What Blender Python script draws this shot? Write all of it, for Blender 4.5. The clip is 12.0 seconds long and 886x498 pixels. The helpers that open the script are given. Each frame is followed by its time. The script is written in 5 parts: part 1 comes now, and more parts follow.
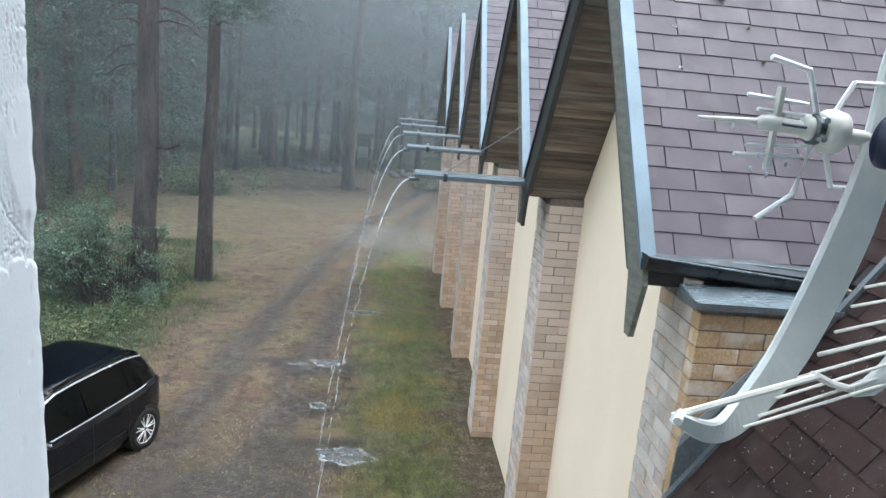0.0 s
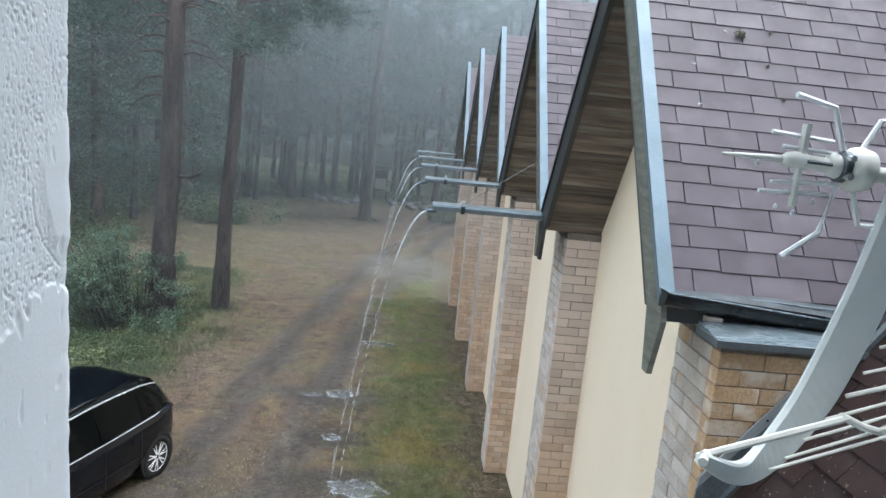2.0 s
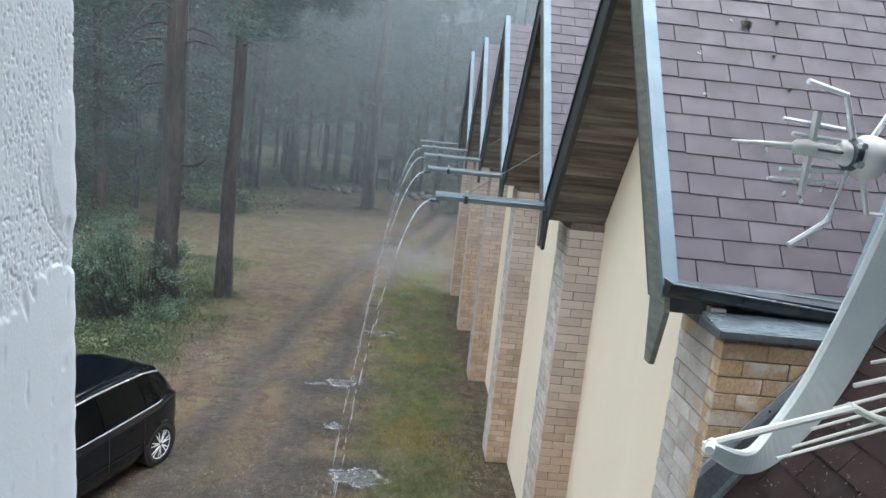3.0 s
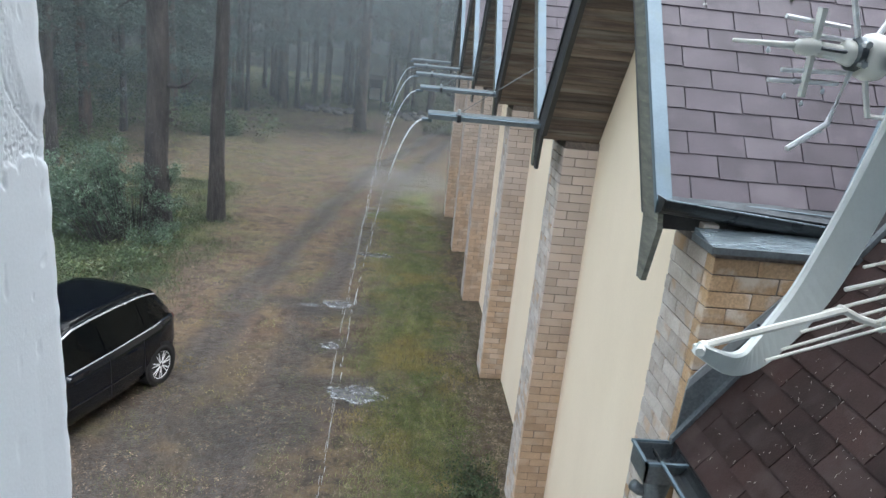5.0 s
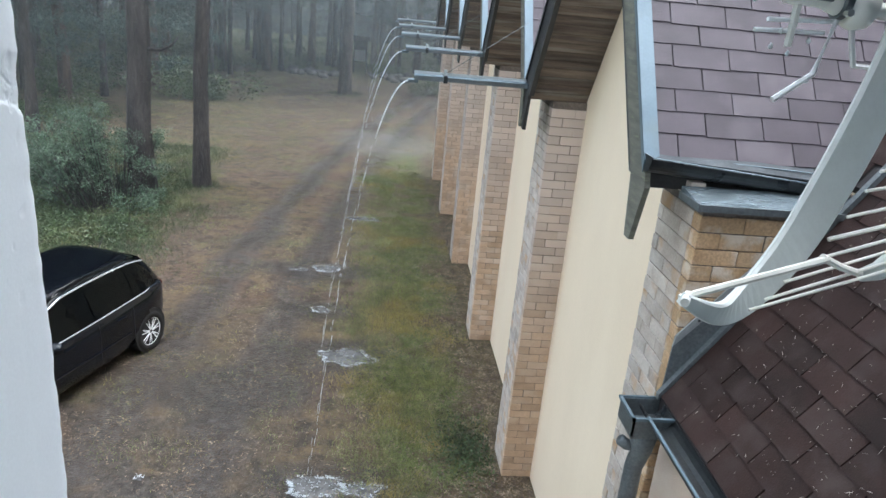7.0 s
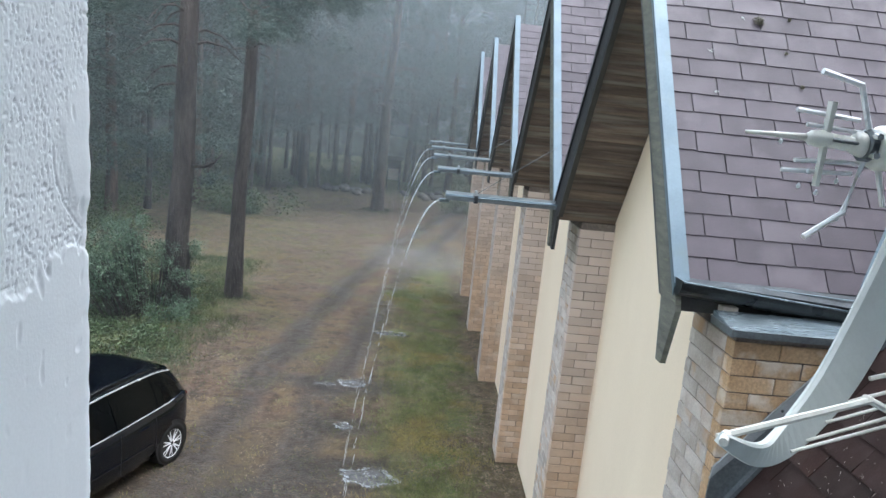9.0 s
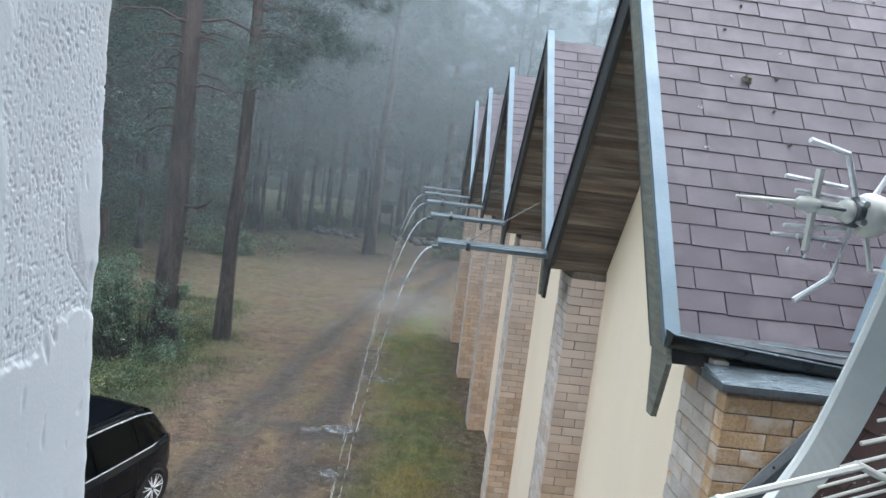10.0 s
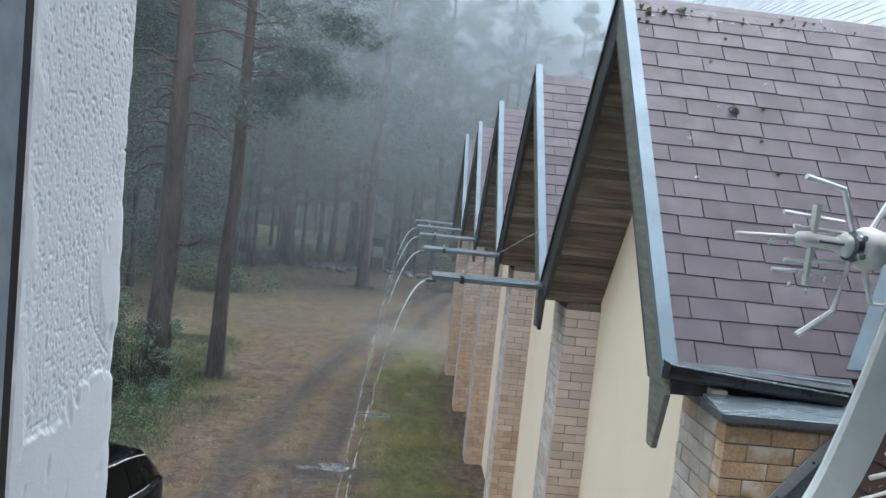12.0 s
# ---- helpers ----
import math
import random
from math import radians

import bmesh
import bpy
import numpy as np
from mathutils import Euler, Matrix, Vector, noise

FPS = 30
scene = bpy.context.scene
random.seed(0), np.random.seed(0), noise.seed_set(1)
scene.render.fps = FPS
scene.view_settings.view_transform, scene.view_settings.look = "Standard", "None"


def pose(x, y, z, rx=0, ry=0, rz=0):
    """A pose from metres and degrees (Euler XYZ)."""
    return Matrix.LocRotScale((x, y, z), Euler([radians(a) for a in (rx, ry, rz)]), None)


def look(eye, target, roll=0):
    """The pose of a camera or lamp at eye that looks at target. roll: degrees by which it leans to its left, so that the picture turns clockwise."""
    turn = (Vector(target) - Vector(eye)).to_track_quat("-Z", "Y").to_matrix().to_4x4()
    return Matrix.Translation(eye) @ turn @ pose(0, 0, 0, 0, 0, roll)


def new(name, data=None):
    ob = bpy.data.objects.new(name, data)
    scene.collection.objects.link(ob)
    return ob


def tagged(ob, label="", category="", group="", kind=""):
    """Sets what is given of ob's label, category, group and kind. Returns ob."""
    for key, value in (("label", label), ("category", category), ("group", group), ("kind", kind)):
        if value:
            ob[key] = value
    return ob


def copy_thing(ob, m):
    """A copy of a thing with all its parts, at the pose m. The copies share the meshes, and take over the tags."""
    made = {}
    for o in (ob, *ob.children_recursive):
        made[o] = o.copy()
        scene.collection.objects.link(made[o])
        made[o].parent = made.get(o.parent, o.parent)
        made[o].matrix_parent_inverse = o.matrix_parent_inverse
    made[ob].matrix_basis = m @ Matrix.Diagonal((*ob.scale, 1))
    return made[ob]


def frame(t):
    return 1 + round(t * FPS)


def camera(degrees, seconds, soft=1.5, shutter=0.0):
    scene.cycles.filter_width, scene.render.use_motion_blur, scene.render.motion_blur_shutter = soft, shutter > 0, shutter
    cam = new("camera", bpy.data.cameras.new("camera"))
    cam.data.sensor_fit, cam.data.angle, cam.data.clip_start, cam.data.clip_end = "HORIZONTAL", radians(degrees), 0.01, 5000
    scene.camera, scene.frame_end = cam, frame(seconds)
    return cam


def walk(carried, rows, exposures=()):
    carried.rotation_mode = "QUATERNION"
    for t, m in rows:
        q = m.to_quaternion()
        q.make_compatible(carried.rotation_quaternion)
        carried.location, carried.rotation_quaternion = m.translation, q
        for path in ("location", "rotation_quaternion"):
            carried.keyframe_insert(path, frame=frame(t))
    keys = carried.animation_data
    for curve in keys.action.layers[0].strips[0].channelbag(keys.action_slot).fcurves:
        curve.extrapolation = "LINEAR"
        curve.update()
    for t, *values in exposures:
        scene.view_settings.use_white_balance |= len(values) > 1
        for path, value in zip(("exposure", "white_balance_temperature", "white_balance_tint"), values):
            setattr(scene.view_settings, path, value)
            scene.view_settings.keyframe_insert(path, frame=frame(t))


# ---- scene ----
# ---- camera ----
PATH = (
    (0, -1.452, 0.004, 5.501, -12.16, -5.16, 5.07),
    (0.5, -1.455, 0.003, 5.501, -12.02, -4.41, 5.46),
    (1, -1.458, 0.009, 5.501, -10.76, -3.73, 5.69),
    (1.5, -1.46, 0.006, 5.5, -9.54, -3.02, 5.7),
    (2, -1.46, 0.006, 5.5, -9.7, -3.62, 5.73),
    (2.5, -1.463, 0.009, 5.497, -9.83, -3.58, 6.02),
    (4.5, -1.465, 0.014, 5.482, -15.15, -3.32, 5.75),
    (5, -1.459, 0.02, 5.473, -16.7, -4.68, 5.74),
    (5.5, -1.456, 0.019, 5.47, -17.97, -4.72, 5.25),
    (6, -1.456, 0.020, 5.467, -19.39, -5.44, 4.66),
    (6.5, -1.453, 0.018, 5.463, -20.09, -6.22, 5.18),
    (8.5, -1.47, 0.016, 5.463, -13.21, -3.6, 6.29),
    (9, -1.465, 0.011, 5.482, -10.53, -2.71, 5.83),
    (9.5, -1.473, 0.005, 5.495, -8.77, -2.6, 6.47),
    (10, -1.473, 0.004, 5.498, -6.84, -3.01, 7.03),
    (10.5, -1.483, 0.001, 5.505, -5.15, -2.5, 6.92),
    (11, -1.485, 0.003, 5.501, -4.7, -2.72, 7.09),
    (11.5, -1.489, 0.003, 5.505, -4.95, -3.22, 6.25),
    (12, -1.49, 0.001, 5.51, -4.2, -3.33, 5.94),
)
cam = camera(63.9, 12.0)
walk(cam, [(t, pose(x, y, z, 90 + p, 0, w) @ pose(0, 0, 0, 0, 0, r)) for t, x, y, z, p, w, r in PATH],
     exposures=((0, 1.80, 5950, 8), (0.7, 1.73, 5950, 8), (2.5, 1.60, 5950, 8), (5.5, 1.56, 6000, 9), (6.5, 1.67, 6000, 9), (8.5, 1.63, 5950, 9), (10.5, 1.49, 5900, 9), (11.2, 1.37, 5900, 9), (12, 1.35, 5900, 9)))

# ---- light: rainy overcast sky ----
world = bpy.data.worlds.new("rain_sky")
scene.world = world
world.use_nodes = True
wt = world.node_tree
sky = wt.nodes.new("ShaderNodeTexSky")
sky.sky_type = "NISHITA"
sky.sun_disc = False
sky.sun_elevation, sky.sun_rotation = radians(74), radians(70)
sky.air_density, sky.dust_density, sky.ozone_density = 1.0, 4.0, 1.0
wt.nodes["Background"].inputs["Strength"].default_value = 0.15
grey = wt.nodes.new("ShaderNodeHueSaturation")
grey.inputs["Saturation"].default_value = 0.4
wt.links.new(sky.outputs["Color"], grey.inputs["Color"])
wt.links.new(grey.outputs["Color"], wt.nodes["Background"].inputs["Color"])
sun = new("sun", bpy.data.lights.new("sun", "SUN"))
sun.data.energy, sun.data.angle, sun.data.color = 1.3, radians(160), (0.93, 0.975, 1.0)
sun.matrix_world = look((8, 3, 30), (0, 0, 0))

# ---- materials ----


def surf(name, c1, c2, scale=6.0, rough=0.6, bump=0.15, metal=0.0, rand=0.0, fine=60.0, stain=None, stain_scale=1.2,
         stain_at=(0.52, 0.68), stretch=(1, 1, 1), rough_var=0.12, spec=0.5, depth=0.01, coords="Object", island=0.0, speck=0.62, bloom=None, bloom_at=(2.6, 4.6)):
    """A procedural surface: two colours mixed by broad noise, fine grain, optional stains of their own shape, bump, a tint per piece."""
    m = bpy.data.materials.new(name)
    m.use_nodes = True
    t = m.node_tree
    b = t.nodes["Principled BSDF"]
    L_ = t.links.new
    tc = t.nodes.new("ShaderNodeTexCoord")
    mp = t.nodes.new("ShaderNodeMapping")
    mp.inputs["Scale"].default_value = stretch
    if coords == "World":
        g = t.nodes.new("ShaderNodeNewGeometry")
        L_(g.outputs["Position"], mp.inputs["Vector"])
    else:
        L_(tc.outputs[coords], mp.inputs["Vector"])
    info = t.nodes.new("ShaderNodeObjectInfo")
    vec = mp.outputs["Vector"]
    if rand:
        add = t.nodes.new("ShaderNodeVectorMath")
        sc = t.nodes.new("ShaderNodeMath")
        sc.operation, sc.inputs[1].default_value = "MULTIPLY", 37.0
        L_(info.outputs["Random"], sc.inputs[0])
        L_(vec, add.inputs[0])
        L_(sc.outputs[0], add.inputs[1])
        vec = add.outputs[0]

    def nz(s, detail=5.0):
        n = t.nodes.new("ShaderNodeTexNoise")
        n.inputs["Scale"].default_value, n.inputs["Detail"].default_value = s, detail
        L_(vec, n.inputs["Vector"])
        return n.outputs["Fac"]

    def ramp(src, a, z):
        r = t.nodes.new("ShaderNodeMapRange")
        r.inputs["From Min"].default_value, r.inputs["From Max"].default_value = a, z
        L_(src, r.inputs["Value"])
        return r.outputs["Result"]

    def mix(f, a, z, mode="MIX"):
        x = t.nodes.new("ShaderNodeMix")
        x.data_type, x.blend_type = "RGBA", mode
        for src, i in ((f, 0), (a, 6), (z, 7)):
            if isinstance(src, (int, float)):
                x.inputs[i].default_value = src
            elif isinstance(src, tuple):
                x.inputs[i].default_value = (*src, 1)
            else:
                L_(src, x.inputs[i])
        return x.outputs[2]
    broad, grain = nz(scale), nz(fine, 3.0)
    col = mix(ramp(broad, 0.35, 0.65), c1, c2)
    col = mix(ramp(grain, 0.3, 0.75), col, mix(1.0, col, (speck, speck, speck), "MULTIPLY"))
    if stain:
        col = mix(ramp(nz(stain_scale, 6.0), *stain_at), col, stain)
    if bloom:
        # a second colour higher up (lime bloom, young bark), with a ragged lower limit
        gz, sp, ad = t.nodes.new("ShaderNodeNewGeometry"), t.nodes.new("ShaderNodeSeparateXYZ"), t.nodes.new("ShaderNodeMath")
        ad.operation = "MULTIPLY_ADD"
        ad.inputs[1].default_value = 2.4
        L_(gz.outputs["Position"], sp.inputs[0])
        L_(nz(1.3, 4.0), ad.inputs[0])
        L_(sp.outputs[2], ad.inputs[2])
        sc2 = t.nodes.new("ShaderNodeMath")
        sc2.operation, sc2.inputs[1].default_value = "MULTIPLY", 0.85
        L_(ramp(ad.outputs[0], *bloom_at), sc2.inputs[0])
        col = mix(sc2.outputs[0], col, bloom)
    for amount, socket in ((rand, info.outputs["Random"]), (island, None)):
        if amount:
            if socket is None:
                socket = t.nodes.new("ShaderNodeNewGeometry").outputs["Random Per Island"]
            hsv = t.nodes.new("ShaderNodeHueSaturation")
            r = t.nodes.new("ShaderNodeMapRange")
            r.inputs["To Min"].default_value, r.inputs["To Max"].default_value = 1 - amount, 1 + amount
            L_(socket, r.inputs["Value"])
            L_(r.outputs["Result"], hsv.inputs["Value"])
            L_(col, hsv.inputs["Color"])
            col = hsv.outputs["Color"]
    L_(col, b.inputs["Base Color"])
    rr = t.nodes.new("ShaderNodeMapRange")
    rr.inputs["To Min"].default_value, rr.inputs["To Max"].default_value = max(0.02, rough - rough_var), min(1, rough + rough_var)
    L_(broad, rr.inputs["Value"])
    L_(rr.outputs["Result"], b.inputs["Roughness"])
    b.inputs["Metallic"].default_value = metal
    b.inputs["Specular IOR Level"].default_value = spec
    if bump:
        bp = t.nodes.new("ShaderNodeBump")
        bp.inputs["Strength"].default_value, bp.inputs["Distance"].default_value = bump, depth
        mx = t.nodes.new("ShaderNodeMath")
        mx.operation = "ADD"
        L_(broad, mx.inputs[0])
        L_(grain, mx.inputs[1])
        L_(mx.outputs[0], bp.inputs["Height"])
        L_(bp.outputs["Normal"], b.inputs["Normal"])
    return m


M_CREAM = surf("cream_render", (0.885, 0.75, 0.565), (0.835, 0.70, 0.52), 1.2, 0.8, 0.15, fine=220, coords="World", depth=0.003, speck=0.9, stretch=(1, 1, 0.4))
M_PLASTER = surf("white_plaster", (0.87, 0.91, 0.93), (0.85, 0.89, 0.91), 14, 0.85, 0.12, fine=420, depth=0.001, speck=0.96)
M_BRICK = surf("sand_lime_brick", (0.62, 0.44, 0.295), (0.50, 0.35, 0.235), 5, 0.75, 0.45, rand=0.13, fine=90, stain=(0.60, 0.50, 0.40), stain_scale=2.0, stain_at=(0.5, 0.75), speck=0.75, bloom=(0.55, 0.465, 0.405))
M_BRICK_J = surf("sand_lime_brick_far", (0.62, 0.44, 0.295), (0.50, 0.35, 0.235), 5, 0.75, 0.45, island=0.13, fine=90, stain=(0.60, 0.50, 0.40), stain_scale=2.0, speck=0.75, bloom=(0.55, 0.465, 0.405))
M_BRICK_P = surf("weathered_pale_brick", (0.62, 0.56, 0.50), (0.47, 0.40, 0.34), 6, 0.75, 0.45, rand=0.14, fine=90, stain=(0.46, 0.30, 0.17), stain_scale=3.2, stain_at=(0.56, 0.68), speck=0.75)
M_BRICK_O = surf("orange_brick", (0.60, 0.41, 0.24), (0.50, 0.32, 0.17), 4, 0.6, 0.5, rand=0.13, fine=70, stain=(0.62, 0.53, 0.43), stain_scale=6.0, stain_at=(0.5, 0.66), speck=0.62)
M_MORTAR = surf("mortar", (0.22, 0.18, 0.15), (0.14, 0.115, 0.10), 12, 0.9, 0.3)
M_SHINGLE = surf("wet_felt_shingle", (0.078, 0.061, 0.075), (0.060, 0.047, 0.058), 3.5, 0.56, 0.35, rand=0.15, fine=260, stain=(0.108, 0.09, 0.102), stain_scale=2.2, speck=0.82, depth=0.004)
M_SHINGLE_J = surf("wet_felt_shingle_far", (0.080, 0.064, 0.080), (0.067, 0.053, 0.066), 5, 0.50, 0.35, island=0.13, fine=180, depth=0.004)
M_SHINGLE_B = surf("brown_felt_shingle", (0.034, 0.018, 0.015), (0.021, 0.012, 0.0105), 3.2, 0.62, 0.5, spec=0.2, rand=0.22, fine=130, stain=(0.038, 0.027, 0.024), stain_scale=5, stain_at=(0.5, 0.7), depth=0.004)
M_UNDER = surf("roof_felt", (0.03, 0.025, 0.025), (0.02, 0.018, 0.018), 5, 0.8, 0.2)
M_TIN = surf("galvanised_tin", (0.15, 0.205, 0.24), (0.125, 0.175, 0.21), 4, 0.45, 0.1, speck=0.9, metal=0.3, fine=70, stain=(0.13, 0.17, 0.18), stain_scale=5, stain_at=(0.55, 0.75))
M_PALETIN = surf("pale_galvanised_tin", (0.52, 0.57, 0.58), (0.42, 0.47, 0.48), 5, 0.35, 0.1, metal=0.3, speck=0.85)
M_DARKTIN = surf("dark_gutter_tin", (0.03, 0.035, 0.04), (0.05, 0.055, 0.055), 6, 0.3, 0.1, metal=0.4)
M_DRIP = surf("dull_tin_sheet", (0.085, 0.10, 0.11), (0.06, 0.07, 0.078), 5, 0.6, 0.15, spec=0.3)
M_STRIP = surf("pale_tin_strip", (0.36, 0.385, 0.39), (0.28, 0.30, 0.305), 7, 0.45, 0.15, metal=0.2, speck=0.85)
M_SLATE = surf("grey_flashing", (0.12, 0.14, 0.15), (0.17, 0.19, 0.2), 5, 0.4, 0.15, metal=0.3)
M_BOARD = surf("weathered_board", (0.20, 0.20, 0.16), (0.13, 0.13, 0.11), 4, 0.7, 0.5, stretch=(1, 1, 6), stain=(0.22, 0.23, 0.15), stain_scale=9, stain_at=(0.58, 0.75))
M_BOARD_D = surf("dark_board", (0.03, 0.032, 0.035), (0.055, 0.055, 0.055), 6, 0.45, 0.4)
M_SOFFIT = surf("dark_wood_soffit", (0.200, 0.150, 0.115), (0.085, 0.064, 0.054), 2.2, 0.6, 0.4, rand=0.34, stretch=(0.7, 9, 9), fine=30, stain=(0.20, 0.19, 0.17), stain_scale=1.6, stain_at=(0.5, 0.72))
M_SOFFIT_J = surf("dark_wood_soffit_far", (0.200, 0.150, 0.115), (0.085, 0.064, 0.054), 2.2, 0.6, 0.4, island=0.34, stretch=(0.7, 9, 9), fine=30, stain=(0.20, 0.19, 0.17), stain_scale=1.6)
M_PLASTIC = surf("pale_grey_plastic", (0.62, 0.66, 0.64), (0.57, 0.61, 0.59), 20, 0.45, 0.03, fine=200, stain=(0.47, 0.52, 0.51), stain_scale=14, stain_at=(0.62, 0.85), speck=0.95)
M_IVORY = surf("ivory_plastic", (0.80, 0.80, 0.74), (0.74, 0.74, 0.68), 20, 0.4, 0.03, speck=0.92)
M_ALU = surf("aluminium_rod", (0.88, 0.89, 0.90), (0.82, 0.84, 0.85), 20, 0.3, 0.02, metal=0.1, speck=0.92)
M_NAVY = surf("navy_plastic", (0.012, 0.02, 0.055), (0.01, 0.016, 0.045), 20, 0.35, 0.03)
M_FRAME = surf("grey_window_frame", (0.34, 0.41, 0.46), (0.30, 0.37, 0.42), 8, 0.4, 0.05)
M_SEAL = surf("black_rubber", (0.015, 0.015, 0.017), (0.02, 0.02, 0.02), 8, 0.6, 0.05)
M_BARK = surf("pine_bark", (0.074, 0.061, 0.054), (0.036, 0.031, 0.029), 4, 0.85, 1.0, stretch=(1, 1, 0.22), fine=22, depth=0.06, speck=0.5, bloom=(0.092, 0.060, 0.049), bloom_at=(6.5, 11.0))
M_BARK_R = surf("red_pine_bark", (0.115, 0.072, 0.054), (0.058, 0.042, 0.036), 4, 0.85, 1.0, stretch=(1, 1, 0.22), fine=22, depth=0.06, speck=0.5)
M_NEEDLE = surf("pine_needles", (0.055, 0.092, 0.068), (0.034, 0.060, 0.047), 0.6, 0.6, 0, island=0.35, coords="World", fine=3)
M_LEAF = surf("bush_leaves", (0.135, 0.20, 0.125), (0.062, 0.105, 0.064), 1.5, 0.4, 0, island=0.5, coords="World", fine=6)
M_HERB = surf("ground_herbs", (0.085, 0.125, 0.045), (0.045, 0.075, 0.03), 0.8, 0.5, 0, island=0.45, coords="World", fine=5, stain=(0.13, 0.14, 0.06), stain_scale=0.7, stain_at=(0.52, 0.7))
M_GRASS = surf("grass_blades", (0.255, 0.285, 0.10), (0.17, 0.215, 0.07), 0.9, 0.6, 0, island=0.35, coords="World", fine=5, stain=(0.30, 0.25, 0.08), stain_scale=0.6, stain_at=(0.48, 0.6))
M_LEAVES = surf("pale_dead_leaves", (0.29, 0.225, 0.155), (0.085, 0.060, 0.044), 5, 0.6, 0, island=0.6, coords="World", fine=9)
M_CAPTIN = surf("wet_tin_cap", (0.22, 0.28, 0.31), (0.30, 0.36, 0.39), 3, 0.26, 0.35, metal=0.5, fine=14, depth=0.02, speck=0.8, stretch=(1, 3, 1), stain=(0.12, 0.15, 0.16), stain_scale=3)
M_GRASS_W = surf("wood_grass", (0.085, 0.115, 0.045), (0.055, 0.085, 0.035), 0.9, 0.6, 0, island=0.35, coords="World", fine=5, stain=(0.12, 0.12, 0.05), stain_scale=0.7, stain_at=(0.52, 0.7))
# pale base colour paints the sky's reflection onto the wet main roof
M_SHINGLE_W = surf("painted_sheen_shingle", (0.50, 0.50, 0.51), (0.42, 0.42, 0.43), 3, 0.16, 0.2, fine=60, speck=0.85, spec=0.9, rough_var=0.05, island=0.06)
M_LITTER = surf("dead_leaves", (0.060, 0.044, 0.033), (0.105, 0.076, 0.052), 3, 0.6, 0, island=0.5, coords="World", fine=9)
M_CAR = surf("black_car_paint", (0.003, 0.0045, 0.008), (0.004, 0.0055, 0.010), 2, 0.06, 0, rough_var=0.03, spec=0.5)
M_GLASS = surf("tinted_car_glass", (0.003, 0.005, 0.006), (0.003, 0.0045, 0.005), 2, 0.04, 0, rough_var=0.02, spec=0.3)
M_PILLAR = surf("black_pillar_trim", (0.003, 0.004, 0.005), (0.003, 0.004, 0.005), 2, 0.06, 0, rough_var=0.02, spec=0.3)
M_CHROME = surf("chrome_trim", (0.75, 0.78, 0.8), (0.7, 0.72, 0.75), 5, 0.22, 0, metal=0.7, speck=0.95)
M_RUBBER = surf("tyre_rubber", (0.012, 0.012, 0.013), (0.018, 0.018, 0.018), 9, 0.7, 0.2)
M_STONE = surf("field_stone", (0.16, 0.15, 0.14), (0.10, 0.10, 0.095), 4, 0.7, 0.5, rand=0.3)
M_WHITE = surf("white_painted_panel", (0.86, 0.87, 0.88), (0.80, 0.82, 0.83), 3, 0.5, 0.05)
M_DARKWOOD = surf("dark_post_wood", (0.03, 0.03, 0.03), (0.05, 0.045, 0.04), 4, 0.7, 0.3)


def water_mat(name, rough, foam):
    m = bpy.data.materials.new(name)
    m.use_nodes = True
    b = m.node_tree.nodes["Principled BSDF"]
    b.inputs["Base Color"].default_value = (0.85, 0.9, 0.93, 1)
    b.inputs["Roughness"].default_value = rough
    b.inputs["IOR"].default_value = 1.33
    b.inputs["Transmission Weight"].default_value = 1 - foam
    return m


M_WATER = water_mat("falling_water", 0.1, 0.6)
M_DROP = water_mat("hanging_drops", 0.06, 0.7)
M_FOAM = water_mat("splashing_water", 0.25, 0.5)


def mist_mat(name, amount):
    """A thin veil of rain: mostly clear, scattering a little daylight, thicker among the crowns."""
    m = bpy.data.materials.new(name)
    m.use_nodes = True
    t = m.node_tree
    t.nodes.remove(t.nodes["Principled BSDF"])
    mixer, clear, add = t.nodes.new("ShaderNodeMixShader"), t.nodes.new("ShaderNodeBsdfTransparent"), t.nodes.new("ShaderNodeAddShader")
    a, b_ = t.nodes.new("ShaderNodeBsdfTranslucent"), t.nodes.new("ShaderNodeBsdfDiffuse")
    for n in (a, b_):
        n.inputs["Color"].default_value = (0.545, 0.60, 0.615, 1)
    g = t.nodes.new("ShaderNodeNewGeometry")
    n = t.nodes.new("ShaderNodeTexNoise")
    n.inputs["Scale"].default_value, n.inputs["Detail"].default_value = 0.06, 2
    r = t.nodes.new("ShaderNodeMapRange")
    r.inputs["From Min"].default_value, r.inputs["From Max"].default_value = 0.3, 0.7
    r.inputs["To Min"].default_value, r.inputs["To Max"].default_value = amount * 0.7, amount * 1.3
    t.links.new(g.outputs["Position"], n.inputs["Vector"])
    t.links.new(n.outputs["Fac"], r.inputs["Value"])
    sep = t.nodes.new("ShaderNodeSeparateXYZ")
    hang = t.nodes.new("ShaderNodeMapRange")
    hang.inputs["From Min"].default_value, hang.inputs["From Max"].default_value = 2.0, 14.0
    hang.inputs["To Min"].default_value, hang.inputs["To Max"].default_value = 0.5, 1.65
    thick = t.nodes.new("ShaderNodeMath")
    thick.operation = "MULTIPLY"
    t.links.new(g.outputs["Position"], sep.inputs[0])
    t.links.new(sep.outputs[2], hang.inputs["Value"])
    t.links.new(hang.outputs["Result"], thick.inputs[0])
    t.links.new(r.outputs["Result"], thick.inputs[1])
    t.links.new(thick.outputs[0], mixer.inputs[0])
    t.links.new(a.outputs[0], add.inputs[0])
    t.links.new(b_.outputs[0], add.inputs[1])
    t.links.new(clear.outputs[0], mixer.inputs[1])
    t.links.new(add.outputs[0], mixer.inputs[2])
    t.links.new(mixer.outputs[0], t.nodes["Material Output"].inputs["Surface"])
    return m


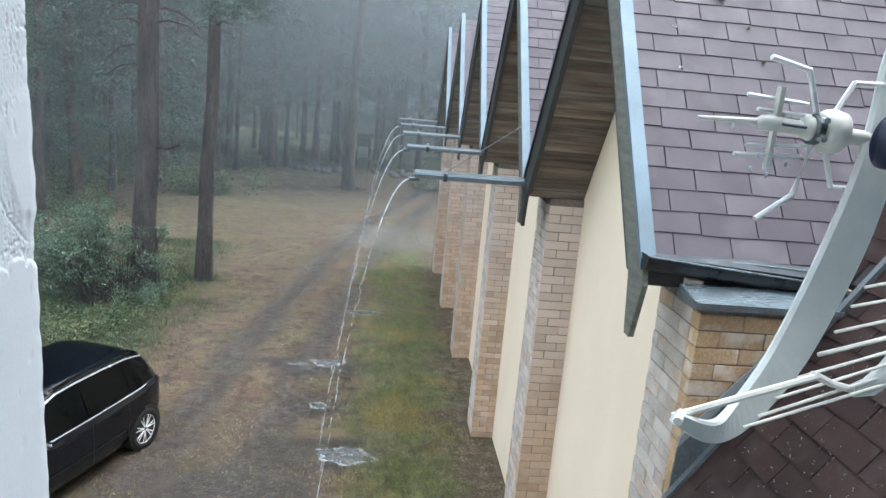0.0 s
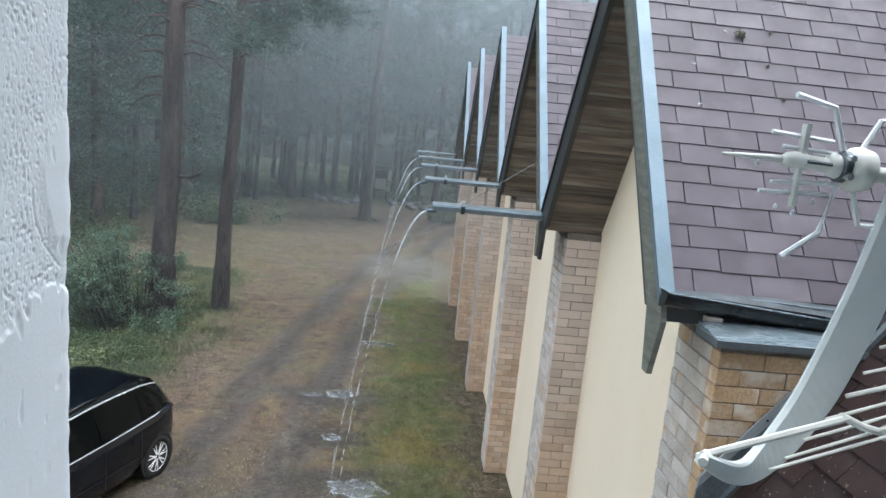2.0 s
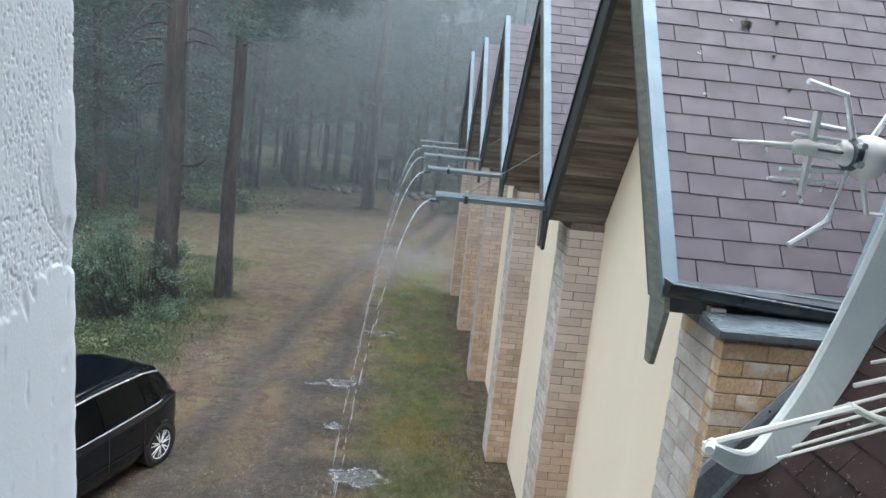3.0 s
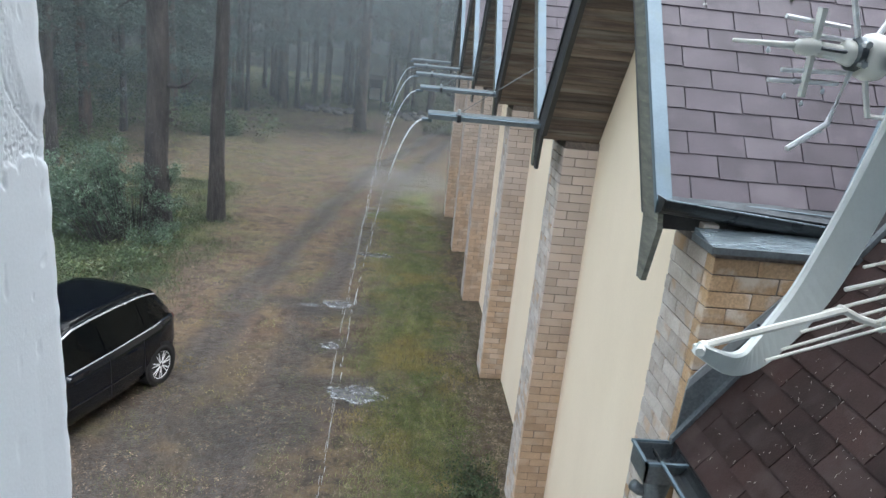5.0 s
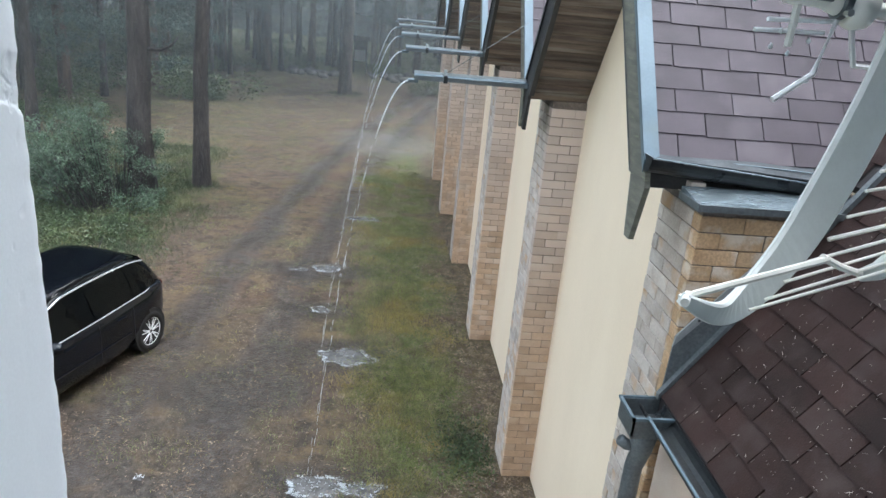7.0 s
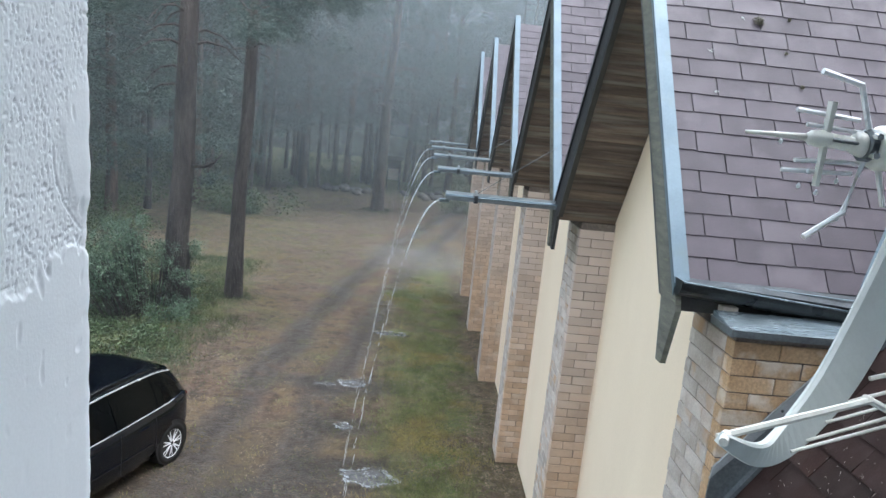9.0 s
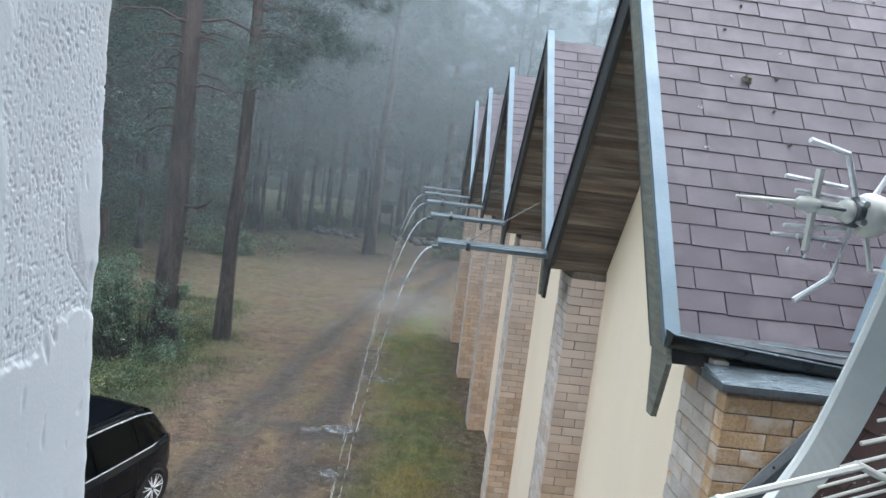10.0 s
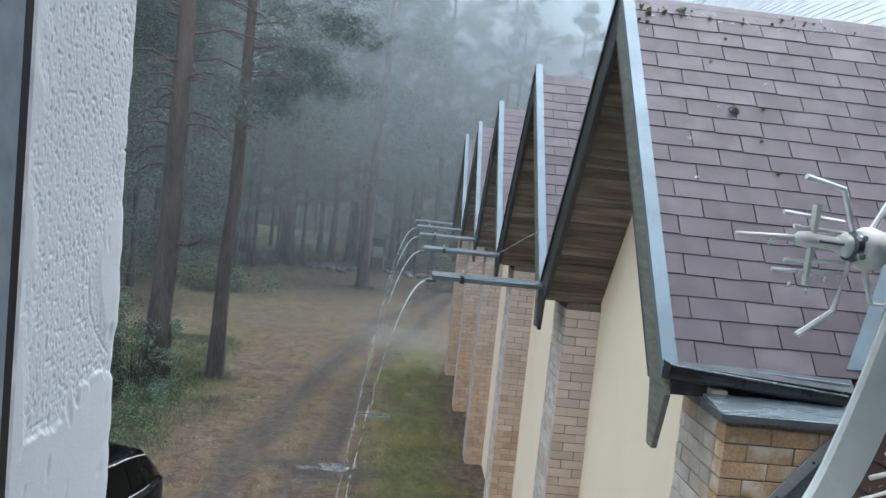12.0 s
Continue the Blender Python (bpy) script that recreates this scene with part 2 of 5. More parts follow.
def ground_mat():
    """Wet forest floor: needle litter, two wheel ruts of wet mud, grass strips beside the wall and under the trees."""
    m = bpy.data.materials.new("forest_floor")
    m.use_nodes = True
    t = m.node_tree
    b = t.nodes["Principled BSDF"]
    L_ = t.links.new
    g = t.nodes.new("ShaderNodeNewGeometry")
    sep = t.nodes.new("ShaderNodeSeparateXYZ")
    L_(g.outputs["Position"], sep.inputs[0])
    X, Y = sep.outputs[0], sep.outputs[1]

    def nz(s, detail=6.0):
        n = t.nodes.new("ShaderNodeTexNoise")
        n.inputs["Scale"].default_value, n.inputs["Detail"].default_value = s, detail
        L_(g.outputs["Position"], n.inputs["Vector"])
        return n.outputs["Fac"]

    def op(k, a, c=None):
        n = t.nodes.new("ShaderNodeMath")
        n.operation = k
        for i, v in enumerate((a, c)):
            if v is None:
                continue
            if isinstance(v, (int, float)):
                n.inputs[i].default_value = v
            else:
                L_(v, n.inputs[i])
        return n.outputs[0]

    def ramp(src, a, z):
        r = t.nodes.new("ShaderNodeMapRange")
        r.interpolation_type = "SMOOTHSTEP"
        r.inputs["From Min"].default_value, r.inputs["From Max"].default_value = a, z
        L_(src, r.inputs["Value"])
        return r.outputs["Result"]

    def mix(f, a, z):
        x = t.nodes.new("ShaderNodeMix")
        x.data_type = "RGBA"
        for src, i in ((f, 0), (a, 6), (z, 7)):
            if isinstance(src, tuple):
                x.inputs[i].default_value = (*src, 1)
            else:
                L_(src, x.inputs[i])
        return x.outputs[2]
    wob = op("MULTIPLY", op("SUBTRACT", nz(0.45, 4), 0.5), 2.6)
    xw = op("ADD", X, wob)
    litter = mix(ramp(nz(1.1), 0.4, 0.62), (0.102, 0.070, 0.052), (0.122, 0.086, 0.058))
    litter = mix(op("MULTIPLY", ramp(nz(2.6), 0.5, 0.66), 0.7), litter, (0.062, 0.045, 0.034))
    litter = mix(op("MULTIPLY", ramp(nz(38, 4), 0.52, 0.66), ramp(nz(0.8), 0.35, 0.6)), litter, (0.17, 0.13, 0.088))
    litter = mix(ramp(nz(24, 4), 0.53, 0.66), litter, (0.05, 0.036, 0.026))
    litter = mix(op("MULTIPLY", ramp(nz(0.55, 7), 0.47, 0.58), 0.45), litter, (0.118, 0.072, 0.046))
    litter = mix(op("MULTIPLY", ramp(nz(0.75, 7), 0.52, 0.62), 0.6), litter, (0.085, 0.088, 0.042))
    litter = mix(op("MULTIPLY", ramp(nz(0.35), 0.45, 0.6), 0.4), litter, (0.125, 0.105, 0.045))
    litter = mix(op("MULTIPLY", ramp(nz(5.5, 6), 0.5, 0.62), 0.55), litter, (0.045, 0.034, 0.027))
    litter = mix(op("MULTIPLY", ramp(nz(13, 5), 0.54, 0.64), 0.6), litter, (0.15, 0.11, 0.072))
    litter = mix(op("MULTIPLY", ramp(nz(3.4, 6), 0.52, 0.62), 0.75), litter, (0.038, 0.030, 0.024))
    litter = mix(op("MULTIPLY", ramp(nz(2.1, 7), 0.54, 0.62), 0.75), litter, (0.140, 0.102, 0.056))
    # the drive bends away to the right far off: its middle runs along x = -3.9 + 0.05 (y - 8) + 0.0034 (y - 8) ** 2
    dy = op("SUBTRACT", Y, 8.0)
    bend = op("ADD", op("MULTIPLY", dy, 0.0516), op("MULTIPLY", op("MULTIPLY", dy, dy), 0.0034))
    mid = op("SUBTRACT", op("ADD", X, op("MULTIPLY", wob, 0.35)), op("SUBTRACT", bend, 3.9))
    rut = op("ABSOLUTE", op("SUBTRACT", op("ABSOLUTE", mid), 0.72))
    rutm = op("MULTIPLY", op("SUBTRACT", 1.0, ramp(rut, 0.12, 0.55)), ramp(nz(1.3), 0.25, 0.45))
    col = mix(op("MULTIPLY", rutm, 0.95), litter, mix(ramp(nz(6), 0.4, 0.6), (0.038, 0.032, 0.028), (0.082, 0.070, 0.063)))
    # trampled mud where cars turn
    turn = op("MULTIPLY", op("SUBTRACT", 1.0, ramp(op("ADD", Y, op("MULTIPLY", wob, 2.0)), 7.0, 12.5)), ramp(nz(1.6), 0.3, 0.55))
    turn = op("MULTIPLY", turn, op("SUBTRACT", 1.0, ramp(xw, -3.2, -1.6)))
    col = mix(op("MULTIPLY", turn, 0.9), col, mix(ramp(nz(9), 0.4, 0.62), (0.034, 0.030, 0.027), (0.068, 0.060, 0.053)))
    green = mix(ramp(nz(2.2), 0.4, 0.6), (0.095, 0.120, 0.042), (0.145, 0.150, 0.05))
    green = mix(ramp(nz(30, 4), 0.5, 0.65), green, (0.045, 0.06, 0.02))
    by_wall = op("MULTIPLY", ramp(xw, -2.0, -0.9), op("SUBTRACT", 1.0, ramp(Y, 23.0, 30.0)))
    by_wall = op("MULTIPLY", by_wall, op("SUBTRACT", 1.0, op("MULTIPLY", ramp(op("ADD", X, op("MULTIPLY", wob, 0.4)), -0.35, 0.25), 0.8)))
    by_wood = op("SUBTRACT", 1.0, ramp(xw, -7.2, -5.6))
    by_wood = op("MULTIPLY", by_wood, op("SUBTRACT", 1.0, op("MULTIPLY", ramp(Y, 20.0, 27.0), 0.85)))
    far = op("MULTIPLY", ramp(op("ADD", Y, op("MULTIPLY", wob, 4.0)), 43.0, 52.0), 0.8)
    # dark needle mulch and bilberry on the floor of the wood
    mulch = op("MULTIPLY", ramp(op("ADD", Y, op("MULTIPLY", wob, 3.0)), 28.0, 38.0), ramp(nz(0.5, 7), 0.25, 0.5))
    mulch = op("MULTIPLY", mulch, op("SUBTRACT", 1.0, op("MULTIPLY", rutm, 0.6)))
    col = mix(op("MULTIPLY", mulch, 0.7), col, mix(ramp(nz(1.4), 0.42, 0.6), (0.040, 0.027, 0.020), (0.062, 0.044, 0.030)))
    gm = op("MAXIMUM", op("MAXIMUM", by_wall, by_wood), far)
    gm = op("MULTIPLY", gm, ramp(nz(1.7), 0.32, 0.56))
    col = mix(gm, col, green)
    # drenched patch at the end of the nave, its sheen and splash mist painted as paler mud
    px, py = op("MULTIPLY", op("ADD", X, 1.3), 0.42), op("MULTIPLY", op("SUBTRACT", Y, 27.0), 0.3)
    wet = op("SUBTRACT", 1.0, ramp(op("ADD", op("SQRT", op("ADD", op("MULTIPLY", px, px), op("MULTIPLY", py, py))), op("MULTIPLY", wob, 0.25)), 0.3, 1.1))
    col = mix(op("MULTIPLY", wet, 0.7), col, (0.15, 0.14, 0.13))
    rutm = op("MAXIMUM", rutm, wet)
    # dark trodden mud round the puddles
    for qx, qy, ax, ay in ((-1.85, 6.85, 1.15, 0.6), (-1.95, 9.98, 1.5, 0.75), (-2.6, 13.6, 1.6, 0.6), (-2.3, 11.7, 0.8, 0.5), (-3.2, 8.9, 1.3, 0.9)):
        ex = op("DIVIDE", op("ADD", op("SUBTRACT", X, qx), op("MULTIPLY", wob, 0.35)), ax)
        ey = op("DIVIDE", op("ADD", op("SUBTRACT", Y, qy), op("MULTIPLY", wob, 0.2)), ay)
        pool = op("SUBTRACT", 1.0, ramp(op("SQRT", op("ADD", op("MULTIPLY", ex, ex), op("MULTIPLY", ey, ey))), 0.45, 1.1))
        col = mix(op("MULTIPLY", pool, 0.8), col, mix(ramp(nz(11), 0.42, 0.6), (0.026, 0.024, 0.022), (0.055, 0.050, 0.046)))
        rutm = op("MAXIMUM", rutm, pool)
    L_(col, b.inputs["Base Color"])
    rough = t.nodes.new("ShaderNodeMapRange")
    rough.inputs["To Min"].default_value, rough.inputs["To Max"].default_value = 0.8, 0.36
    L_(rutm, rough.inputs["Value"])
    L_(rough.outputs["Result"], b.inputs["Roughness"])
    b.inputs["Specular IOR Level"].default_value = 0.35
    bp = t.nodes.new("ShaderNodeBump")
    bp.inputs["Strength"].default_value, bp.inputs["Distance"].default_value = 1.0, 0.05
    L_(op("ADD", nz(7), op("MULTIPLY", nz(35, 4), 0.6)), bp.inputs["Height"])
    L_(bp.outputs["Normal"], b.inputs["Normal"])
    return m


M_GROUND = ground_mat()

# ---- mesh helpers ----
rnd = random.Random(7)


def link_bm(name, bm, material, smooth=False):
    me = bpy.data.meshes.new(name)
    bmesh.ops.recalc_face_normals(bm, faces=bm.faces)
    bm.to_mesh(me)
    bm.free()
    me.materials.append(material)
    if smooth:
        for p in me.polygons:
            p.use_smooth = True
    return me


def part(name, bm, material, parent=None, label="", smooth=False):
    ob = new(name, link_bm(name, bm, material, smooth))
    ob.parent = parent
    if label:
        ob["label"] = label
    return ob


def piece(name, me, parent, m):
    ob = new(name, me)
    ob.parent = parent
    ob.matrix_basis = m
    return ob


def thing(name, label, category, group="", kind="", at=(0, 0, 0)):
    ob = new(name)
    ob.empty_display_size = 0.2
    ob.location = at
    return tagged(ob, label, category, group, kind)


def box(bm, x0, x1, y0, y1, z0, z1, bevel=0.0):
    vs = [bm.verts.new((x, y, z)) for x in (x0, x1) for y in (y0, y1) for z in (z0, z1)]
    fs = [bm.faces.new([vs[i] for i in q]) for q in ((0, 1, 3, 2), (4, 6, 7, 5), (0, 4, 5, 1), (2, 3, 7, 6), (0, 2, 6, 4), (1, 5, 7, 3))]
    if bevel:
        bmesh.ops.bevel(bm, geom=list({e for f in fs for e in f.edges}), offset=bevel, segments=1, affect="EDGES")
    return bm


def prism(bm, outline, x0, x1, swap=False):
    """Extrude an outline of (y, z) along x; swap: an outline of (x, z) along y."""
    mk = (lambda p, d: (p[0], d, p[1])) if swap else (lambda p, d: (d, p[0], p[1]))
    a = [bm.verts.new(mk(p, x0)) for p in outline]
    b = [bm.verts.new(mk(p, x1)) for p in outline]
    bm.faces.new(a)
    bm.faces.new(b)
    n = len(a)
    for i in range(n):
        bm.faces.new((a[i], a[(i + 1) % n], b[(i + 1) % n], b[i]))
    return bm


def tube(bm, pts, radii, n=8, cap=True):
    pts = [Vector(p) for p in pts]
    if isinstance(radii, (int, float)):
        radii = [radii] * len(pts)
    rings = []
    ref = Vector((0.31, 0.17, 0.93))
    for i, p in enumerate(pts):
        d = (pts[min(i + 1, len(pts) - 1)] - pts[max(i - 1, 0)]).normalized()
        u = d.cross(ref)
        if u.length < 1e-3:
            u = d.cross(Vector((1, 0, 0)))
        u.normalize()
        v = d.cross(u)
        rings.append([bm.verts.new(p + radii[i] * (math.cos(2 * math.pi * k / n) * u + math.sin(2 * math.pi * k / n) * v)) for k in range(n)])
    for a, b in zip(rings, rings[1:]):
        for k in range(n):
            bm.faces.new((a[k], a[(k + 1) % n], b[(k + 1) % n], b[k]))
    if cap:
        bm.faces.new(rings[0])
        bm.faces.new(rings[-1])
    return bm


def solid_box(name, *a, mat, parent=None, bevel=0.0, label=""):
    return part(name, box(bmesh.new(), *a, bevel=bevel), mat, parent, label)


# ---- plan ----
Y0, BAY, BAYS = 5.56, 3.63, 5          # first ridge, spacing of the gables
ZR, TAN = 7.27, 1.445                  # ridge height and pitch of every roof
COS = 1 / math.hypot(1, TAN)
SIN = TAN * COS
HALF = BAY / 2
WALL_X, PIL_X = 0.62, 0.26             # plastered wall, face of the pilasters
EXPOSE, TAB = 0.1415, 0.3415            # shingle rows and tabs
END_Y = Y0 + HALF + (BAYS - 1) * BAY   # far end of the nave


def valley(k):
    return Y0 - HALF + k * BAY


def main_x(z):
    """Where the long main roof reaches the height z."""
    return 0.235 + (z - 3.42) / TAN


# ---- ground ----
def height(x, y):
    h = 0.05 * noise.noise((x * 0.25, y * 0.25, 0.0)) + 0.025 * noise.noise((x * 0.9, y * 0.9, 3.0))
    if x < -7:
        h += 0.25 * min(1, (-7 - x) / 12) * (0.5 + noise.noise((x * 0.12, y * 0.12, 5.0)))
    return h * min(1, max(0, (0.5 - x) / 1.5))


def ground():
    bm = bmesh.new()
    xs = [-400, -200, -110, -70] + [-50 + i * 1.0 for i in range(34)] + [-16 + i * 0.25 for i in range(68)] + [1 + i * 3 for i in range(14)] + [60, 110, 200, 400]
    ys = [-200, -100, -40, -15] + [-6 + i * 1.0 for i in range(10)] + [4 + i * 0.25 for i in range(104)] + [30 + i * 1.5 for i in range(60)] + [130, 180, 260, 400]
    grid = [[bm.verts.new((x, y, height(x, y))) for y in ys] for x in xs]
    for a, b in zip(grid, grid[1:]):
        for j in range(len(ys) - 1):
            bm.faces.new((a[j], b[j], b[j + 1], a[j + 1]))
    return tagged(part("ground", bm, M_GROUND, smooth=True), "wet forest ground of brown needles, muddy ruts and grass", "ground", kind="structure")


ground()

# ---- tower with the window that the camera looks out of ----
JX, JY = -1.661, 0.444


def tower():
    w = thing("wall_tower", "thick white-plastered outer wall with a window opening", "wall", kind="structure")
    y0, y1 = 0.12, JY
    for x0, x1, z0, z1 in ((-7, JX - 0.03, -0.3, 9), (-0.3, 7, -0.3, 9), (JX - 0.03, -0.3, -0.3, 4.9), (JX - 0.03, -0.3, 6.85, 9)):
        solid_box("wall_block", x0, x1, y0, y1, z0, z1, mat=M_PLASTER, parent=w)
    # the rough reveal: pitted coat above, smooth trowelled plaster below and in one patch by the corner
    bm = bmesh.new()
    prof = []
    for i in range(21):
        prof.append((0.0, 0.29 + i * 0.002))
    for i in range(1, 128):
        prof.append((0.0, 0.33 + i * (JY - 0.012 - 0.33) / 127))
    for i in range(1, 7):
        a = i / 6 * math.pi / 2
        prof.append((-0.012 + 0.012 * math.cos(a), JY - 0.012 + 0.012 * math.sin(a)))
    for i in range(1, 9):
        prof.append((-0.012 - i * 0.012, JY + 0.001))
    zs = [4.9 + i * 0.01 for i in range(20)] + [5.1 + i * 0.005 for i in range(36)] + [5.28 + i * 0.0009 for i in range(400)] + [5.64 + i * 0.003 for i in range(37)] + [5.75 + i * 0.01 for i in range(111)]
    rows = []
    for z in zs:
        wob = 0.002 * max(0.0, min(1.0, (5.36 - z) / 0.2)) + 0.0024 * noise.noise((0, 0, z * 3.1)) + 0.0011 * noise.noise((0, 2, z * 23)) + 0.0008 * noise.noise((0, 5, z * 75))
        row = []
        for px, py in prof:
            rag = 0.016 * noise.noise((3.0, py * 40, z * 22)) + 0.007 * noise.noise((5.0, py * 160, z * 90))
            limit = 5.383 - 0.20 * max(0.0, 0.372 - py) + rag
            flat = max(0.0, min(1.0, (limit - z) / 0.0035))
            patch = 1 - math.hypot((py - 0.432 + 0.18 * (z - 5.44)) / 0.032, (z - 5.442) / 0.042) + 9 * rag
            flat = max(flat, max(0.0, min(1.0, patch * 4)))
            margin = max(0.0, min(1.0, (0.340 + 0.012 * noise.noise((4.0, py * 50, z * 40)) - py) / 0.010))
            flat = max(flat, margin)
            pit = noise.noise((px * 60, py * 400, z * 300)) + 0.6 * noise.noise((px * 90, py * 900, z * 700)) + 0.45 * noise.noise((8.0, py * 50, z * 40))
            sparse = max(0.0, noise.noise((1.0, py * 90, z * 60)) - 0.52)
            crack = max(0.0, 1 - abs(py - 0.398 - 0.030 * ((5.442 - z) / 0.045) ** 2 - 0.002 * noise.noise((0, 1, z * 120))) / 0.0016) if 5.396 < z < 5.446 else 0.0
            d = 0.0022 + flat * (0.0012 - 0.004 * sparse) + (1 - flat) * (0.0003 * pit - 0.0011 * max(0.0, min(1.0, (pit - 0.26) * 4))) + 0.0002 * noise.noise((px, py * 22, z * 20)) - 0.0008 * crack
            edge = max(0.0, 1 - abs(py - JY) / 0.035)
            row.append(bm.verts.new((JX + px + d + wob * edge, py + d * (0.3 if px == 0 else 1) + wob * edge, z)))
        rows.append(row)
    for a, b in zip(rows, rows[1:]):
        for k in range(len(prof) - 1):
            bm.faces.new((a[k], a[k + 1], b[k + 1], b[k]))
    part("reveal", bm, M_PLASTER, w, "rough white plaster reveal", smooth=True)
    fr = thing("window_1", "grey window frame with a black rubber seal, casement open", "window", kind="structure")
    solid_box("frame_post", JX - 0.06, JX + 0.012, 0.13, 0.304, 4.9, 6.85, mat=M_FRAME, parent=fr, bevel=0.004)
    solid_box("seal", JX - 0.05, JX + 0.008, 0.304, 0.314, 4.9, 6.85, mat=M_SEAL, parent=fr)
    solid_box("bead", JX - 0.05, JX + 0.006, 0.314, 0.321, 4.9, 6.85, mat=M_WHITE, parent=fr)
    solid_box("window_sill", JX - 0.02, -0.3, 0.1, JY + 0.05, 4.86, 4.902, mat=M_TIN, parent=fr)
    # plain room that closes the space behind the camera
    for nm, a in (("wall_room_west", (-3.2, -3.0, -4, 0.12, -0.3, 6.9)), ("wall_room_east", (1.6, 1.8, -4, 0.12, -0.3, 6.9)), ("wall_room_back", (-3.2, 1.8, -4.2, -4, -0.3, 6.9)),
                  ("floor_room", (-3.2, 1.8, -4.2, 0.12, 3.9, 4.0)), ("ceiling_room", (-3.2, 1.8, -4.2, 0.12, 6.9, 7.0))):
        tagged(solid_box(nm, *a, mat=M_PLASTER), "plain white-plastered side of the room behind", "wall", kind="structure")


tower()

# ---- nave walls ----
for k in range(BAYS):
    bm = bmesh.new()
    v0, v1, c = valley(k), valley(k + 1), Y0 + k * BAY
    zs = ZR - TAN * HALF - 0.30
    prism(bm, [(v0 + 0.01, -0.3), (v1 - 0.01, -0.3), (v1 - 0.01, zs), (c, ZR - 0.30), (v0 + 0.01, zs)], WALL_X, WALL_X + 0.3)
    tagged(part("wall_bay", bm, M_CREAM), "cream plastered gable wall panel between brick pilasters", "wall", "gable wall panels", "structure")
tagged(solid_box("wall_end", 0.9, 9, END_Y - 0.1, END_Y + 0.2, -0.3, 4.6, mat=M_CREAM), "plain cream end wall of the nave", "wall", kind="structure")

# ---- brick pilasters ----
BL, BH, JT = 0.249, 0.0870, 0.0065     # brick and joint


def brick_mesh(name, lx, ly, lz, mat):
    bm = box(bmesh.new(), 0, lx, 0, ly, 0, lz, bevel=0.004)
    return link_bm(name, bm, mat)


BRICKS = {}


def brick_of(lx, ly, mat):
    key = (round(lx, 3), round(ly, 3), mat.name)
    if key not in BRICKS:
        BRICKS[key] = brick_mesh("brick", lx, ly, BH, mat)
    return BRICKS[key]


def pilaster(y, x1, top, singles, capped):
    """A brick pilaster from PIL_X to x1, its near face at y: a mortar core with facing bricks on the two visible sides."""
    w = 0.57
    th = thing("brick_pilaster", "tall pale sand-lime brick pilaster on the plastered church wall", "pilaster", "brick pilasters", at=(PIL_X, y, 0))
    solid_box("core", 0.008, x1 - PIL_X, 0.008, w, -0.3, top, mat=M_MORTAR, parent=th)
    pitch, T = BH + JT, 0.1
    joined, pale = bmesh.new(), bmesh.new()
    r = random.Random(int(y * 100))
    for c in range(int((top + 0.1) / pitch)):
        z = -0.087 + c * pitch
        if z + BH > top:
            break
        cells = []
        # side face behind the corner bricks, joints broken course by course
        yy = T + JT
        while yy < w - 0.03:
            ln = min(BL * 0.5 if c % 2 and yy < 0.12 else BL, w - yy)
            cells.append((0.0, yy, T, ln))
            yy += ln + JT
        xx = 0.0
        end = x1 - PIL_X
        while xx < end - 0.03:
            ln = min(BL * 0.5 if c % 2 and not xx else BL, end - xx)
            cells.append((xx, 0.0, ln, T))
            xx += ln + JT
        for a, b, lx, ly in cells:
            j = Vector((r.uniform(-0.003, 0.003), r.uniform(-0.003, 0.003), r.uniform(-0.001, 0.001)))
            if singles and z > 0 and not (end > 0.8 and a > 0.05 and z < 3.3):
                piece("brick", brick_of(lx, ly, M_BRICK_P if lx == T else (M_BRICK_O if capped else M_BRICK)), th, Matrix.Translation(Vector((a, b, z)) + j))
            else:
                box(pale if lx == T else joined, a + j.x, a + lx + j.x, b + j.y, b + ly + j.y, z, z + BH)
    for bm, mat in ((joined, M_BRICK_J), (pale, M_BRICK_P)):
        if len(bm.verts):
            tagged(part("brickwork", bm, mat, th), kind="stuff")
        else:
            bm.free()
    if capped:
        for a, b in ((0.205, 0.37), (0.377, 0.57)):
            part("brick", box(bmesh.new(), 0.002, 0.09, a, b, top + 0.004, top + 0.09, bevel=0.004), M_BRICK_P, th)
        bm = bmesh.new()
        prism(bm, [(-0.06, top + 0.005), (-0.06, top + 0.035), (0.20, top + 0.07), (0.20, top + 0.04)], -0.05, x1 - PIL_X - 0.3)
        part("cap_flashing", bm, M_CAPTIN, th, "folded galvanised tin cap")
        bm = box(bmesh.new(), -0.052, x1 - PIL_X - 0.31, -0.068, -0.0605, top + 0.0, top + 0.036)
        part("cap_drip", bm, M_SLATE, th)
        part("cap_drip", box(bmesh.new(), -0.058, -0.0505, -0.068, 0.20, top + 0.0, top + 0.04), M_SLATE, th)
    return th


for k in range(BAYS + 1):
    pilaster(valley(k) - 0.205 - (0.04 if k == 0 else 0), 1.5 if k == 0 else WALL_X + 0.02, 4.53 if k == 0 else 4.56, k < 3, k == 0)


# ---- gable roofs ----
def slope_matrix(c, side, x, s):
    """Frame on a gable slope: local x along the eave, local y up the slope; s metres up from the eave edge."""
    ye = c - side * (ZR - 4.73) / TAN
    rot = Matrix(((1, 0, 0), (0, side * COS, -side * SIN), (0, SIN, COS))).to_4x4()
    return Matrix.Translation((x, ye + side * s * COS, 4.73 + s * SIN)) @ rot


